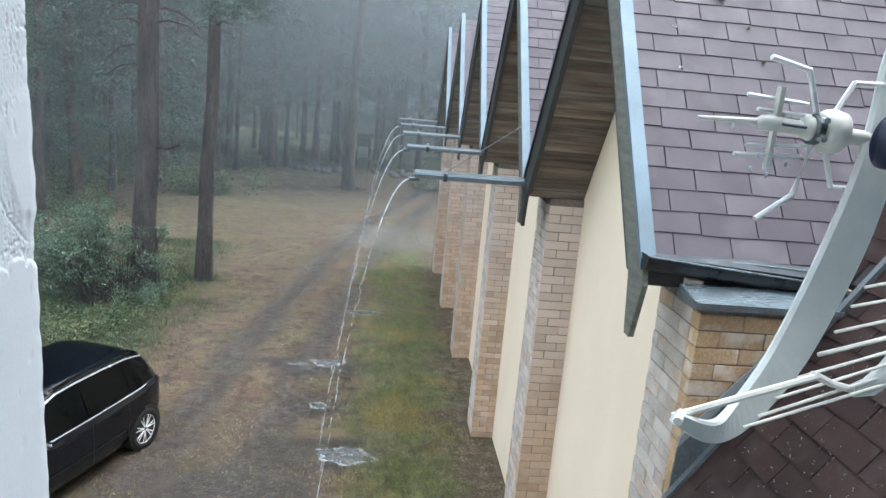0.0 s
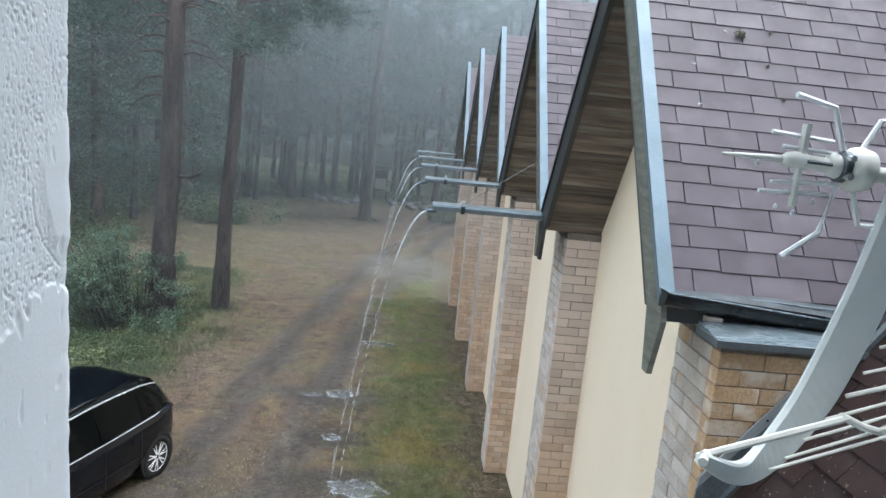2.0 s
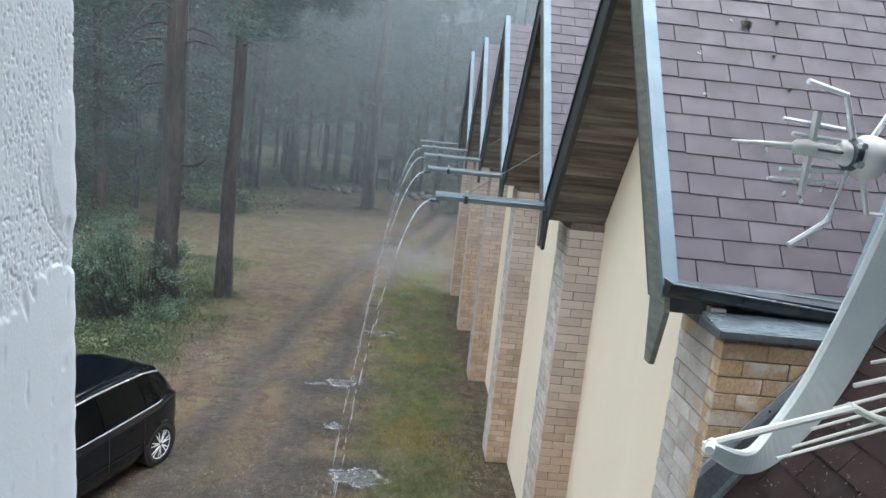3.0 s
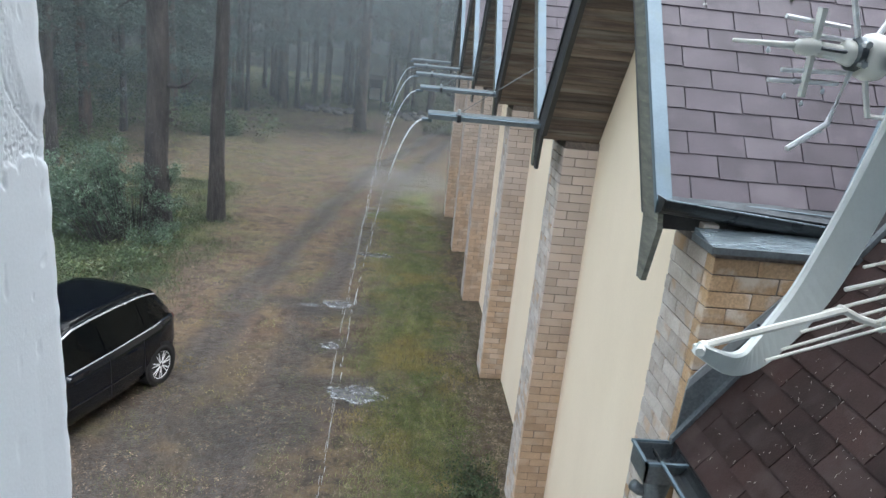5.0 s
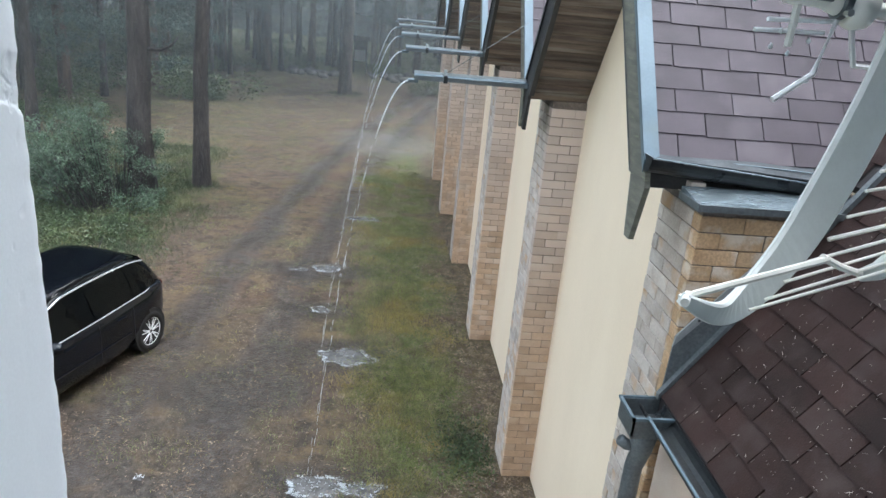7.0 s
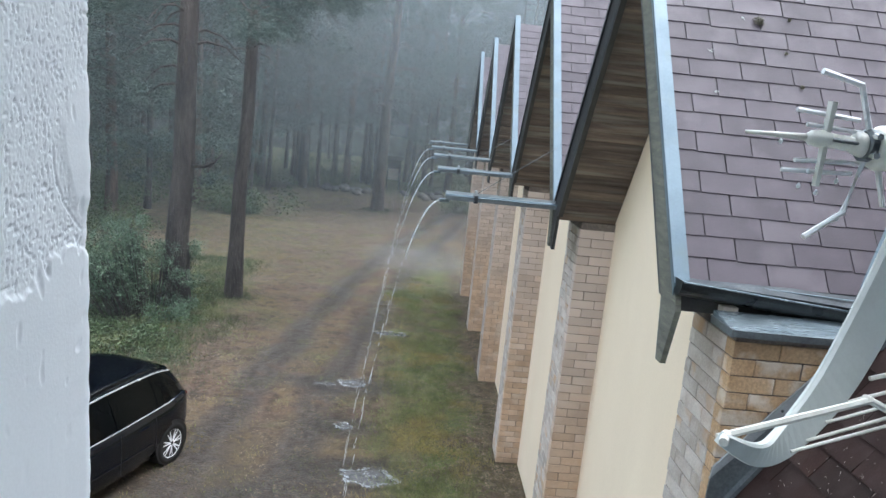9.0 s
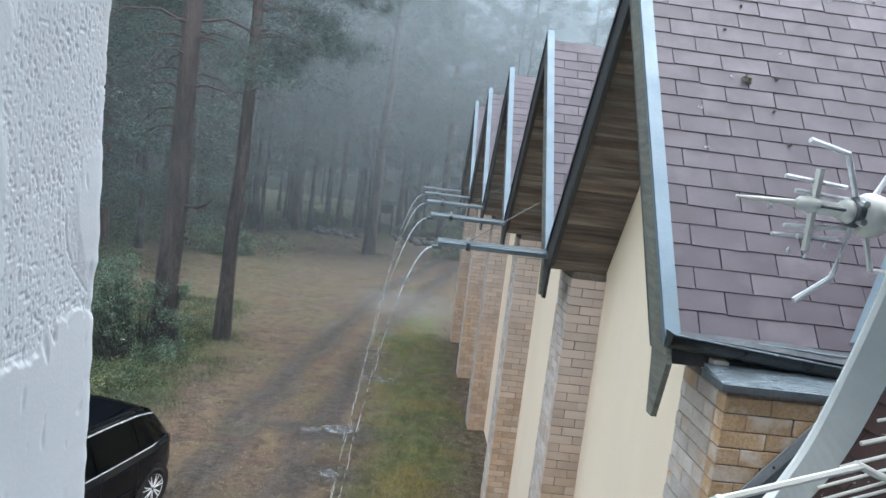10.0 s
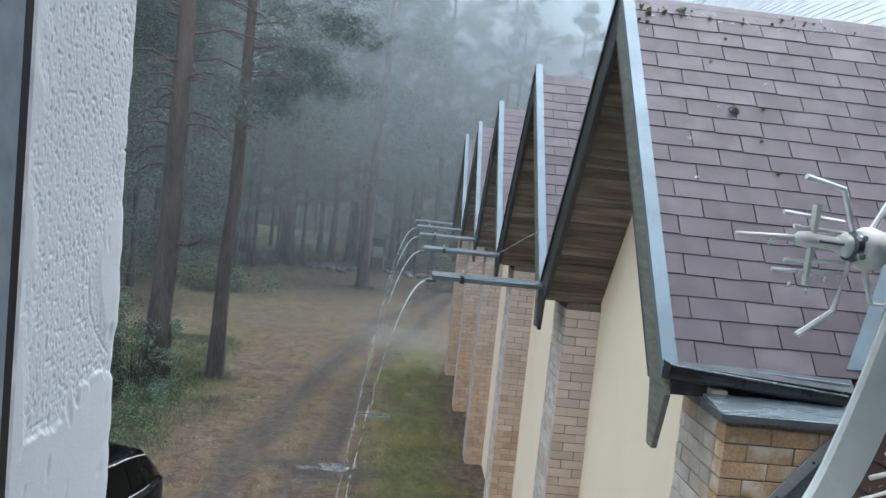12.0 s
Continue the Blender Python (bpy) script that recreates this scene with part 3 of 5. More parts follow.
def shingle_mesh(name, w, mat, lift=0.009):
    """One tab: a thin wedge whose lower edge stands proud, corners slightly clipped."""
    bm = bmesh.new()
    g = 0.0028
    p = [(g, 0, lift), (w - g, 0, lift), (w - g, EXPOSE + 0.012, 0.003), (g, EXPOSE + 0.012, 0.003)]
    q = [(x, y, -0.004) for x, y, z in p]
    a, b = [bm.verts.new(v) for v in p], [bm.verts.new(v) for v in q]
    bm.faces.new(a)
    for i in range(4):
        bm.faces.new((a[i], b[i], b[(i + 1) % 4], a[(i + 1) % 4]))
    return link_bm(name, bm, mat)


TABS = {}


def tab_of(w, mat):
    key = (round(w, 2), mat.name)
    if key not in TABS:
        TABS[key] = shingle_mesh("shingle", key[0], mat)
    return TABS[key]


def quad_tab(bm, m, w):
    g = 0.0018
    pts = [(g, 0, 0.0075), (w - g, 0, 0.0075), (w - g, EXPOSE + 0.012, 0.003), (g, EXPOSE + 0.012, 0.003), (g, 0, -0.004), (w - g, 0, -0.004)]
    v = [bm.verts.new(m @ Vector(p)) for p in pts]
    bm.faces.new(v[:4])
    bm.faces.new((v[0], v[4], v[5], v[1]))


def gable(k):
    c = Y0 + k * BAY
    rf = thing("gable_roof", "steep gable roof of wet purple-brown felt shingles with wide wooden overhang", "roof", "row of gable roofs")
    zn = 4.73
    length = (ZR - 0.15 - zn) / SIN
    # decks
    for side in (1, -1):
        ye = c - side * (ZR - zn) / TAN
        bm = bmesh.new()
        top, low = [(ye, zn - 0.006), (c - side * 0.1, ZR - 0.15)], [(c, ZR - 0.15), (c, ZR - 0.28), (ye, zn - 0.14)]
        a = [bm.verts.new((0.032, y, z)) for y, z in top + low]
        b = [bm.verts.new((main_x(z) + 0.05, y, z)) for y, z in top + low]
        bm.faces.new(a)
        bm.faces.new(b)
        for i in range(5):
            bm.faces.new((a[i], a[(i + 1) % 5], b[(i + 1) % 5], b[i]))
        part("deck", bm, M_UNDER, rf)
    # shingles: separate tabs on the near slope of the first two gables
    rest = bmesh.new()
    r = random.Random(k + 3)
    rows = int(length / EXPOSE)
    for side in (1, -1):
        for n in range(rows + 1):
            s = n * EXPOSE
            xe = main_x(zn + s * SIN)
            x = 0.06
            off = 0.202 - TAB if n % 2 == 0 else 0.202 - TAB / 2
            x = off
            while x < xe:
                a, e = max(x, 0.06), min(x + TAB, xe)
                x += TAB
                if e - a < 0.04:
                    continue
                m = slope_matrix(c, side, a, s + r.uniform(-0.005, 0.005)) @ Matrix.Rotation(r.uniform(-0.011, 0.011), 4, "Z") @ Matrix.Rotation(r.uniform(-0.012, 0.004), 4, "X")
                if side == 1 and k < 2 and e - a > 0.1 and s + EXPOSE < length + 0.02 and (k == 0 or a < 2.2):
                    piece("shingle", tab_of(e - a, M_SHINGLE), rf, m)
                else:
                    quad_tab(rest, m, e - a)
    tagged(part("shingle_rows", rest, M_SHINGLE_J, rf), kind="stuff")
    # ridge cap
    bm = bmesh.new()
    x = 0.0
    while x < main_x(ZR):
        prism(bm, [(c - 0.155, ZR - 0.235), (c - 0.10, ZR - 0.135), (c, ZR - 0.12), (c + 0.10, ZR - 0.135), (c + 0.155, ZR - 0.235), (c + 0.145, ZR - 0.235), (c, ZR - 0.14), (c - 0.145, ZR - 0.235)], x + 0.03, x + 0.24)
        x += 0.2
    part("ridge_cap", bm, M_SHINGLE_J, rf)
    # barge boards with their pointed tails, tin strips on top
    for side in (1, -1):
        o = [(0, ZR + 0.03), (-1.815, 4.69), (-1.86, 4.57), (-1.76, 4.24), (-1.68, 4.24), (-1.61, 4.60), (0, 6.93)]
        bm = prism(bmesh.new(), [(c + side * y, z) for y, z in o], 0.0, 0.032)
        # near slope takes the lighter board and tin, far slope the darker ones
        part("barge_board", bm, M_BOARD if side == 1 else M_BOARD_D, rf, "weathered mossy barge board" if side == 1 else "dark barge board on the far slope")
        bm = prism(bmesh.new(), [(c + side * y, z) for y, z in ((0, 6.93), (-1.61, 4.60), (-1.57, 4.60), (0, 6.87))], 0.002, 0.05)
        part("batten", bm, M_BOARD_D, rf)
        cuts = (0.0, 0.36, 0.70, 1.0)
        for u, v in zip(cuts, cuts[1:]):
            bm = bmesh.new()
            ya, yb = -1.82 * (1 - u), -1.82 * (1 - v)
            za, zb = 4.70 + (ZR + 0.035 - 4.70) * u, 4.70 + (ZR + 0.035 - 4.70) * v
            prism(bm, [(c + side * ya, za), (c + side * yb, zb), (c + side * yb, zb + 0.02), (c + side * ya, za + 0.02)], -0.012, 0.074)
            prism(bm, [(c + side * ya, za - 0.05), (c + side * yb, zb - 0.05), (c + side * yb, zb + 0.02), (c + side * ya, za + 0.02)], -0.014, -0.010)
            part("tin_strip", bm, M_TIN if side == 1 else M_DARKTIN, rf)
    # soffit of planks under the overhang
    span = (1.62) / COS
    for side in (1, -1):
        joined = bmesh.new()
        n = 28
        for i in range(n):
            s0, s1 = i * span / n + 0.05, (i + 1) * span / n + 0.05 - 0.005
            pts = [(c - side * COS * s, ZR - 0.33 - SIN * s) for s in (s0, s1)]
            nrm = (-side * SIN * 0.018, COS * 0.018)
            out = [pts[0], pts[1], (pts[1][0] + nrm[0], pts[1][1] + nrm[1]), (pts[0][0] + nrm[0], pts[0][1] + nrm[1])]
            if side == -1 and k < 2:
                part("soffit_plank", prism(bmesh.new(), out, 0.034, WALL_X - 0.003), M_SOFFIT, rf)
            else:
                prism(joined, out, 0.034, WALL_X - 0.003)
        if len(joined.verts):
            tagged(part("soffit", joined, M_SOFFIT_J, rf), kind="stuff")
        else:
            joined.free()
        bm = bmesh.new()
        ye = c - side * 1.67
        box(bm, 0.034, WALL_X - 0.003, min(ye, ye - side * 0.12), max(ye, ye - side * 0.12), 4.56, 4.66)
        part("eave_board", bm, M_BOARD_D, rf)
    return rf


for k in range(BAYS):
    gable(k)


# ---- main roof, in one plane with the lower link roof ----
def roof_frame(y, s):
    """On the long roof: local x along y, local y up the slope."""
    rot = Matrix(((0, COS, -SIN), (-1, 0, 0), (0, SIN, COS))).to_4x4()
    return Matrix.Translation((0.235 + s * COS, y, 3.42 + s * SIN)) @ rot


def main_roof():
    rf = thing("main_roof", "long steep wet shingle roof of the nave, sky reflection painted pale", "roof")
    xr, zr = 5.6, 3.42 + TAN * (5.6 - 0.235)
    bm = bmesh.new()
    prism(bm, [(1.12, 4.69), (xr, zr - 0.006), (xr + 4.5, 4.69), (xr + 4.5, 4.5), (xr, zr - 0.2), (1.3, 4.6)], 3.5, END_Y + 0.4, swap=True)
    part("deck", bm, M_UNDER, rf)
    bm, low = bmesh.new(), bmesh.new()
    r = random.Random(11)
    total = (xr - 0.235) / COS
    for n in range(9, int(total / EXPOSE)):
        y = END_Y + 0.3 + (TAB / 2 if n % 2 else 0)
        while y > 3.6:
            m = roof_frame(y, n * EXPOSE + r.uniform(-0.003, 0.003))
            w = (m @ Vector((TAB / 2, 0, 0)))
            # the gables cover the lower part
            d = abs((w.y - Y0 + HALF) % BAY - HALF)
            if w.z > min(ZR - 0.2, ZR - TAN * d - 0.25):
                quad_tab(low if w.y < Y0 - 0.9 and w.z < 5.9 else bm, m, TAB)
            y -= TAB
    # these rows carry the painted sky sheen, the lower near ones stay brown
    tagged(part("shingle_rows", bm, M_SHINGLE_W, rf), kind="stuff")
    tagged(part("lower_shingle_rows", low, M_SHINGLE_B, rf), kind="stuff")
    return rf


def link_roof():
    rf = thing("link_roof", "low steep roof of wet dark brown felt shingles with pine litter", "roof")
    y0, y1 = JY + 0.01, 3.485
    step = 0.154
    bm = prism(bmesh.new(), [(0.235, 3.414), (5.6, 3.414 + TAN * 5.365), (5.6, 3.2 + TAN * 5.365), (0.235, 3.25)], y0, y1, swap=True)
    part("deck", bm, M_UNDER, rf)
    rest = bmesh.new()
    r = random.Random(5)
    for n in range(0, 56):
        y = 3.165 + TAB + (TAB / 2 if n % 2 else 0)
        while y > y0 + 0.3:
            top = min(y, y1 - 0.01)
            w = top - max(y - TAB, y0)
            y -= TAB
            if w < 0.06:
                continue
            m = roof_frame(top, n * step + r.uniform(-0.004, 0.004)) @ Matrix.Rotation(r.uniform(-0.012, 0.012), 4, "Z") @ Matrix.Rotation(r.uniform(-0.02, 0.004), 4, "X") @ Matrix.Diagonal((1, step / EXPOSE, 1.25, 1))
            if n < 24:
                piece("shingle", tab_of(w, M_SHINGLE_B), rf, m)
            else:
                quad_tab(rest, m, w)
    tagged(part("shingle_rows", rest, M_SHINGLE_B, rf), kind="stuff")
    # upstand flashing against the brick end, its folded top strip and the foot on the shingles
    bm = prism(bmesh.new(), [(0.24, 3.43), (0.92, 4.41), (0.92, 4.50), (0.84, 4.49), (0.511, 4.11), (0.25, 3.785)], 3.478, 3.490, swap=True)
    part("flashing", bm, M_SLATE, rf, "grey sheet-metal upstand flashing")
    bm = prism(bmesh.new(), [(0.24, 3.73), (0.535, 4.075), (0.83, 4.425), (0.80, 4.475), (0.511, 4.13), (0.25, 3.80)], 3.466, 3.4775, swap=True)
    part("cover_strip", bm, M_STRIP, rf, "pale folded tin cover strip")
    bm = prism(bmesh.new(), [(0.21, 3.40), (1.2, 3.40 + TAN * 0.99), (1.2, 3.45 + TAN * 0.99), (0.21, 3.437)], 3.440, 3.4775, swap=True)
    part("foot_fold", bm, M_SLATE, rf)
    for x, z in ((0.56, 4.145), (0.73, 4.345), (0.36, 3.90)):
        part("nail_head", tube(bmesh.new(), [(x, 3.462, z), (x, 3.4655, z)], 0.008, 8), M_DARKTIN, rf)
    return rf


main_roof()
link_roof()
tagged(solid_box("wall_link", 0.30, 0.5, JY + 0.002, 3.475, -0.3, 3.40, mat=M_BRICK_J), "brown brick wall of the low link", "wall", kind="structure")


def gutter_trough(bm, x0, x1, y0, y1, z, r, n=8, along="x"):
    """A half-round channel with wall thickness."""
    prof = [(-r * math.cos(math.pi * i / n), -r * math.sin(math.pi * i / n)) for i in range(n + 1)]
    prof += [(0.88 * a, 0.88 * b) for a, b in reversed(prof)]
    if along == "x":
        prism(bm, [(y0 + a, z + b) for a, b in prof], x0, x1)
    else:
        prism(bm, [(x0 + a, z + b) for a, b in prof], y0, y1, swap=True)
    return bm


# eave gutter of the first gable, and the valley sheet where it meets the link roof
g = thing("eave_gutter", "dark half-round gutter with bright rim under the shingle eave", "gutter")


def leaning(bm, x0=0.0, drop=0.085):
    """Give a level run along x its fall towards the valley."""
    for v in bm.verts:
        v.co.z -= drop * (v.co.x - x0)
    return bm


part("channel", leaning(gutter_trough(bmesh.new(), 0.0, 0.985, 3.735, 0, 4.742, 0.085, 12)), M_DARKTIN, g, smooth=False)
part("rim", leaning(tube(bmesh.new(), [(0.0, 3.652, 4.748), (0.5, 3.652, 4.748), (0.985, 3.652, 4.748)], 0.005)), M_CAPTIN, g, "bright folded rim")
# near-black board: the shade between gutter and cap is put into its colour
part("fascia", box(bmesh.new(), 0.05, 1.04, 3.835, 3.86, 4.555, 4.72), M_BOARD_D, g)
for x in (-0.006, 0.986):
    part("stop_end", leaning(prism(bmesh.new(), [(3.735 - 0.088 * math.cos(math.pi * i / 8), 4.752 - 0.095 * math.sin(math.pi * i / 8)) for i in range(9)], x, x + 0.006)), M_DARKTIN, g)
dr = thing("eave_drip_sheet", "pale folded tin drip sheet between shingles and gutter", "flashing")
bm = bmesh.new()
q = [(0.06, 3.84, 4.752), (1.10, 3.84, 4.752), (1.06, 3.70, 4.672), (0.06, 3.735, 4.735)]
v = [bm.verts.new(p) for p in q] + [bm.verts.new((x, y, z - 0.006)) for x, y, z in q]
for f in ((0, 1, 2, 3), (7, 6, 5, 4), (0, 4, 5, 1), (1, 5, 6, 2), (2, 6, 7, 3), (3, 7, 4, 0)):
    bm.faces.new([v[i] for i in f])
part("sheet", bm, M_DRIP, dr)
for dz in (0.0, -0.02):
    part("fold", tube(bmesh.new(), [(0.40, 3.775, 4.722 + dz + 0.008), (1.05, 3.745, 4.700 + dz + 0.008)], 0.004, 5), M_TIN, dr)
vs = thing("valley_sheet", "folded galvanised tin sheet lining the roof valley", "flashing")
bm = bmesh.new()
base, up = Vector((1.20, 3.82, 4.76)), Vector((1 / TAN, 1 / TAN, 1)).normalized()
for off in (Vector((-0.13, 0, 0)), Vector((0, -0.13, 0))):
    q = [base, base + up * 3.0, base + up * 3.0 + off, base + off]
    v = [bm.verts.new(p + Vector((0, 0, 0.02))) for p in q] + [bm.verts.new(p + Vector((0, 0, 0.012))) for p in q]
    for f in ((0, 1, 2, 3), (7, 6, 5, 4), (0, 4, 5, 1), (1, 5, 6, 2), (2, 6, 7, 3), (3, 7, 4, 0)):
        bm.faces.new([v[i] for i in f])
part("sheet", bm, M_TIN, vs)

# gutter, hopper and downpipe of the link roof
g = thing("link_gutter", "dark wet half-round gutter along the low brown roof", "gutter")
part("channel", gutter_trough(bmesh.new(), 0.165, 0, JY + 0.02, 3.40, 3.40, 0.075, along="y"), M_DARKTIN, g)
part("rim", tube(bmesh.new(), [(0.090, JY + 0.02, 3.405), (0.090, 3.25, 3.405)], 0.009), M_TIN, g, "round grey rim")
hp = thing("rain_hopper", "open grey tin rainwater hopper with an outlet pipe", "hopper", at=(-0.012, 0.195, -0.008))
bm = bmesh.new()
for a in ((0.02, 0.26, 3.05, 3.062), (0.02, 0.26, 3.268, 3.28), (0.02, 0.032, 3.05, 3.28), (0.248, 0.26, 3.05, 3.28)):
    box(bm, *a, 3.29, 3.40)
box(bm, 0.02, 0.26, 3.05, 3.28, 3.278, 3.292)
part("box", bm, M_SLATE, hp)
bm = bmesh.new()
for a in ((0.008, 0.272, 3.038, 3.056), (0.008, 0.272, 3.274, 3.288), (0.008, 0.026, 3.038, 3.288), (0.254, 0.272, 3.038, 3.288)):
    box(bm, *a, 3.395, 3.412)
part("rim", bm, M_TIN, hp)
part("outlet", tube(bmesh.new(), [(0.15, 3.17, 3.285), (0.15, 3.17, 3.12), (0.13, 3.18, 3.0), (0.13, 3.19, -0.05)], [0.085, 0.06, 0.052, 0.052], 12), M_SLATE, hp, smooth=True)
part("elbow", tube(bmesh.new(), [(0.14, 3.19, 3.13), (0.07, 3.2, 3.14), (0.03, 3.2, 3.17)], 0.034, 12), M_SLATE, hp, smooth=True)


# ---- rain spouts ----
M_PUDDLE = surf("muddy_rain_water", (0.15, 0.148, 0.146), (0.09, 0.088, 0.086), 9, 0.1, 0.7, rough_var=0.05, fine=34, depth=0.012)
def spout(k):
    y, z, tip = valley(k) - 0.10, 4.655, -1.15
    sp = thing("rain_spout", "long galvanised gutter spout jutting out from a roof valley", "spout", "rain spouts", at=(0, y, z))
    w, h = 0.055, 0.045
    prof = [(-w, h), (-w, 0), (w, 0), (w, h), (w - 0.004, h), (w - 0.004, 0.005), (-w + 0.004, 0.005), (-w + 0.004, h)]
    # darker grey puts the shade of the spout's near side into its colour
    part("channel", prism(bmesh.new(), prof, tip, 0.75), M_SLATE, sp)
    part("running_water", box(bmesh.new(), tip + 0.01, 0.7, -w + 0.006, w - 0.006, 0.006, 0.03), M_PUDDLE, sp, "rainwater running in the spout")
    # added pale strip: paints the daylight on the far inner wall
    part("back_lip", box(bmesh.new(), tip, 0.1, w + 0.001, w + 0.006, 0.0, h + 0.035), M_PALETIN, sp, "back edge with the light on the inner wall painted pale")
    bm = bmesh.new()
    for s in (-1, 1):
        tube(bm, [(tip, s * w, h), (0.1, s * w, h)], 0.007, 6)
    part("rim", bm, M_TIN, sp)
    prism(bm := bmesh.new(), [(-w, 0.0), (w, 0.0), (0.03, -0.03), (-0.03, -0.03)], tip - 0.06, tip + 0.04)
    part("lip", bm, M_TIN, sp)
    bm = box(bmesh.new(), -0.86, -0.82, -w - 0.012, w + 0.012, -0.012, h + 0.02)
    part("bracket", bm, M_DARKTIN, sp)
    part("knob", tube(bmesh.new(), [(-0.84, 0.0, h + 0.01), (-0.84, 0, h + 0.07)], [0.014, 0.018], 8), M_PALETIN, sp)
    part("stay", tube(bmesh.new(), [(-0.84, 0.0, h + 0.03), (0.0, 0.35, 0.62)], 0.0038, 6), M_SLATE, sp, "thin steel stay rod")
    part("valley_box", box(bmesh.new(), 0.04, 0.74, -0.05, 0.22, -0.06, -0.004), M_DARKTIN, sp)
    return sp


for k in range(1, BAYS + 1):
    spout(k)


# ---- water: streams from the spouts, splashes and puddles ----
def stream(k):
    y, r = valley(k) - 0.10, random.Random(40 + k)
    st = thing("rain_stream", "thin stream of rainwater falling from a spout in strings of drops", "water", "falling streams")
    bm = bmesh.new()
    drift, v = (0.35, 0.87) if k == 1 else (0.6, 1.0)
    pos = lambda u: Vector((-1.19 - v * u * 1.0, y - drift * u * u, 4.64 - 4.64 * u ** 2 - 0.02 * u))
    u = 0.0
    while u < 1.0:
        if u < 0.36:
            tube(bm, [pos(u + i * 0.03) for i in range(3)], [0.009 * (1 - u), 0.0085 * (1 - u), 0.008 * (1 - u)], 6)
            u += 0.06
        else:
            ln = r.uniform(0.003, 0.012)
            for _ in range(r.choice((1, 1, 2))):
                o = Vector((r.gauss(0, 0.010), r.gauss(0, 0.010), 0)) * (0.4 + u)
                tube(bm, [pos(u) + o, pos(u + ln) + o, pos(u + 2 * ln) + o], [0.0015, r.uniform(0.0018, 0.0042), 0.001], 5)
            u += r.uniform(0.008, 0.022)
    tagged(part("water_string", bm, M_WATER, st, smooth=True), kind="stuff")
    return st


def puddle(x, y, rx, ry, seed, splash):
    r = random.Random(seed)
    pd = thing("puddle", "shallow rain puddle with a white splashing rim of foam", "puddle", "puddles under the spouts", at=(x, y, height(x, y) + 0.02))
    edge = lambda a: 1 + 0.42 * noise.noise((math.cos(a) * 1.4 + seed, math.sin(a) * 1.4, 0)) + 0.16 * noise.noise((math.cos(a) * 5 + seed, math.sin(a) * 5, 2))
    bm = bmesh.new()
    n, rings = 64, []
    for f in (0.0, 0.2, 0.4, 0.6, 0.8, 0.92, 1.0):
        ring = []
        for i in range(n):
            a = 2 * math.pi * i / n
            q = f * edge(a)
            px, py = rx * q * math.cos(a), ry * q * math.sin(a)
            h = 0.016 * noise.noise((px * 14, py * 14, seed)) * (1 - f ** 3) - 0.012 * f ** 4
            ring.append(bm.verts.new((px, py, h)))
        rings.append(ring)
    for a, b in zip(rings, rings[1:]):
        for i in range(n):
            bm.faces.new((a[i], a[(i + 1) % n], b[(i + 1) % n], b[i]))
    part("water_surface", bm, M_PUDDLE, pd, smooth=True)
    # broken rim of foam and flung drops
    bm = bmesh.new()
    for _ in range(splash):
        a = r.uniform(0, 6.283)
        rim = r.random() < 0.9
        if rim and noise.noise((math.cos(a) * 2.2, math.sin(a) * 2.2, seed + 3)) < -0.12:
            continue
        d = edge(a) * (r.gauss(0.92, 0.055) if rim else abs(r.gauss(0, 0.5)))
        px, py = rx * d * math.cos(a), ry * d * math.sin(a)
        h = max(0.0, r.gauss(0.004, 0.008)) if rim else max(0.0, r.gauss(0.02, 0.03))
        sz = r.uniform(0.002, 0.0065) if rim else r.uniform(0.0015, 0.005)
        tube(bm, [(px, py, h - 0.004), (px + r.gauss(0, 0.008), py + r.gauss(0, 0.008), h + sz), (px + r.gauss(0, 0.012), py, h + 1.7 * sz)], [sz * 0.9, sz * 0.8, sz * 0.3], 5)
    tagged(part("splash", bm, M_FOAM, pd, "white splashing drops"), kind="stuff")
    return pd


for k in range(1, BAYS):
    stream(k)
for x, y, a, b, sd, n in ((-1.95, 6.84, 0.40, 0.19, 3, 700), (-1.42, 6.80, 0.24, 0.13, 5, 120), (-1.78, 9.97, 0.42, 0.25, 8, 420), (-2.38, 13.64, 0.30, 0.20, 12, 160), (-2.9, 13.55, 0.22, 0.09, 14, 24), (-1.75, 17.15, 0.42, 0.16, 15, 160), (-2.34, 11.66, 0.17, 0.13, 21, 110), (-3.95, 6.95, 0.06, 0.04, 22, 40)):
    puddle(x, y, a, b, sd, n)

# ---- trees ----
def trunk_bm(h, r0, lean, seed, n=10):
    r = random.Random(seed)
    pts, rad = [], []
    for i in range(13):
        u = i / 12
        pts.append((lean[0] * u + 0.05 * h / 12 * r.uniform(-0.5, 0.5) * (i > 0), lean[1] * u + 0.02 * r.uniform(-1, 1) * (i > 0), h * u - 0.4 * (i == 0)))
        rad.append(r0 * ((1 - u) ** 0.75 * 0.86 + 0.03 + (0.28 if i == 0 else 0)))
    return tube(bmesh.new(), pts, rad, n, cap=False), pts, rad


def tuft(verts, faces, p, d, size, r, n):
    """A spray of narrow needle blades round a twig end."""
    for _ in range(n):
        v = Vector((r.gauss(0, 1), r.gauss(0, 1), r.gauss(0, 0.75)))
        v = (v.normalized() + d * 0.7).normalized() * size * r.uniform(0.6, 1.25)
        s = v.cross(Vector((r.gauss(0, 1), r.gauss(0, 1), r.gauss(0, 1)))).normalized() * size * r.uniform(0.05, 0.10)
        o = p + Vector((r.gauss(0, 1), r.gauss(0, 1), r.gauss(0, 0.7))) * size * 0.5
        i = len(verts)
        verts += [o - s * 0.4, o + s, o + v, ]
        faces.append((i, i + 1, i + 2))


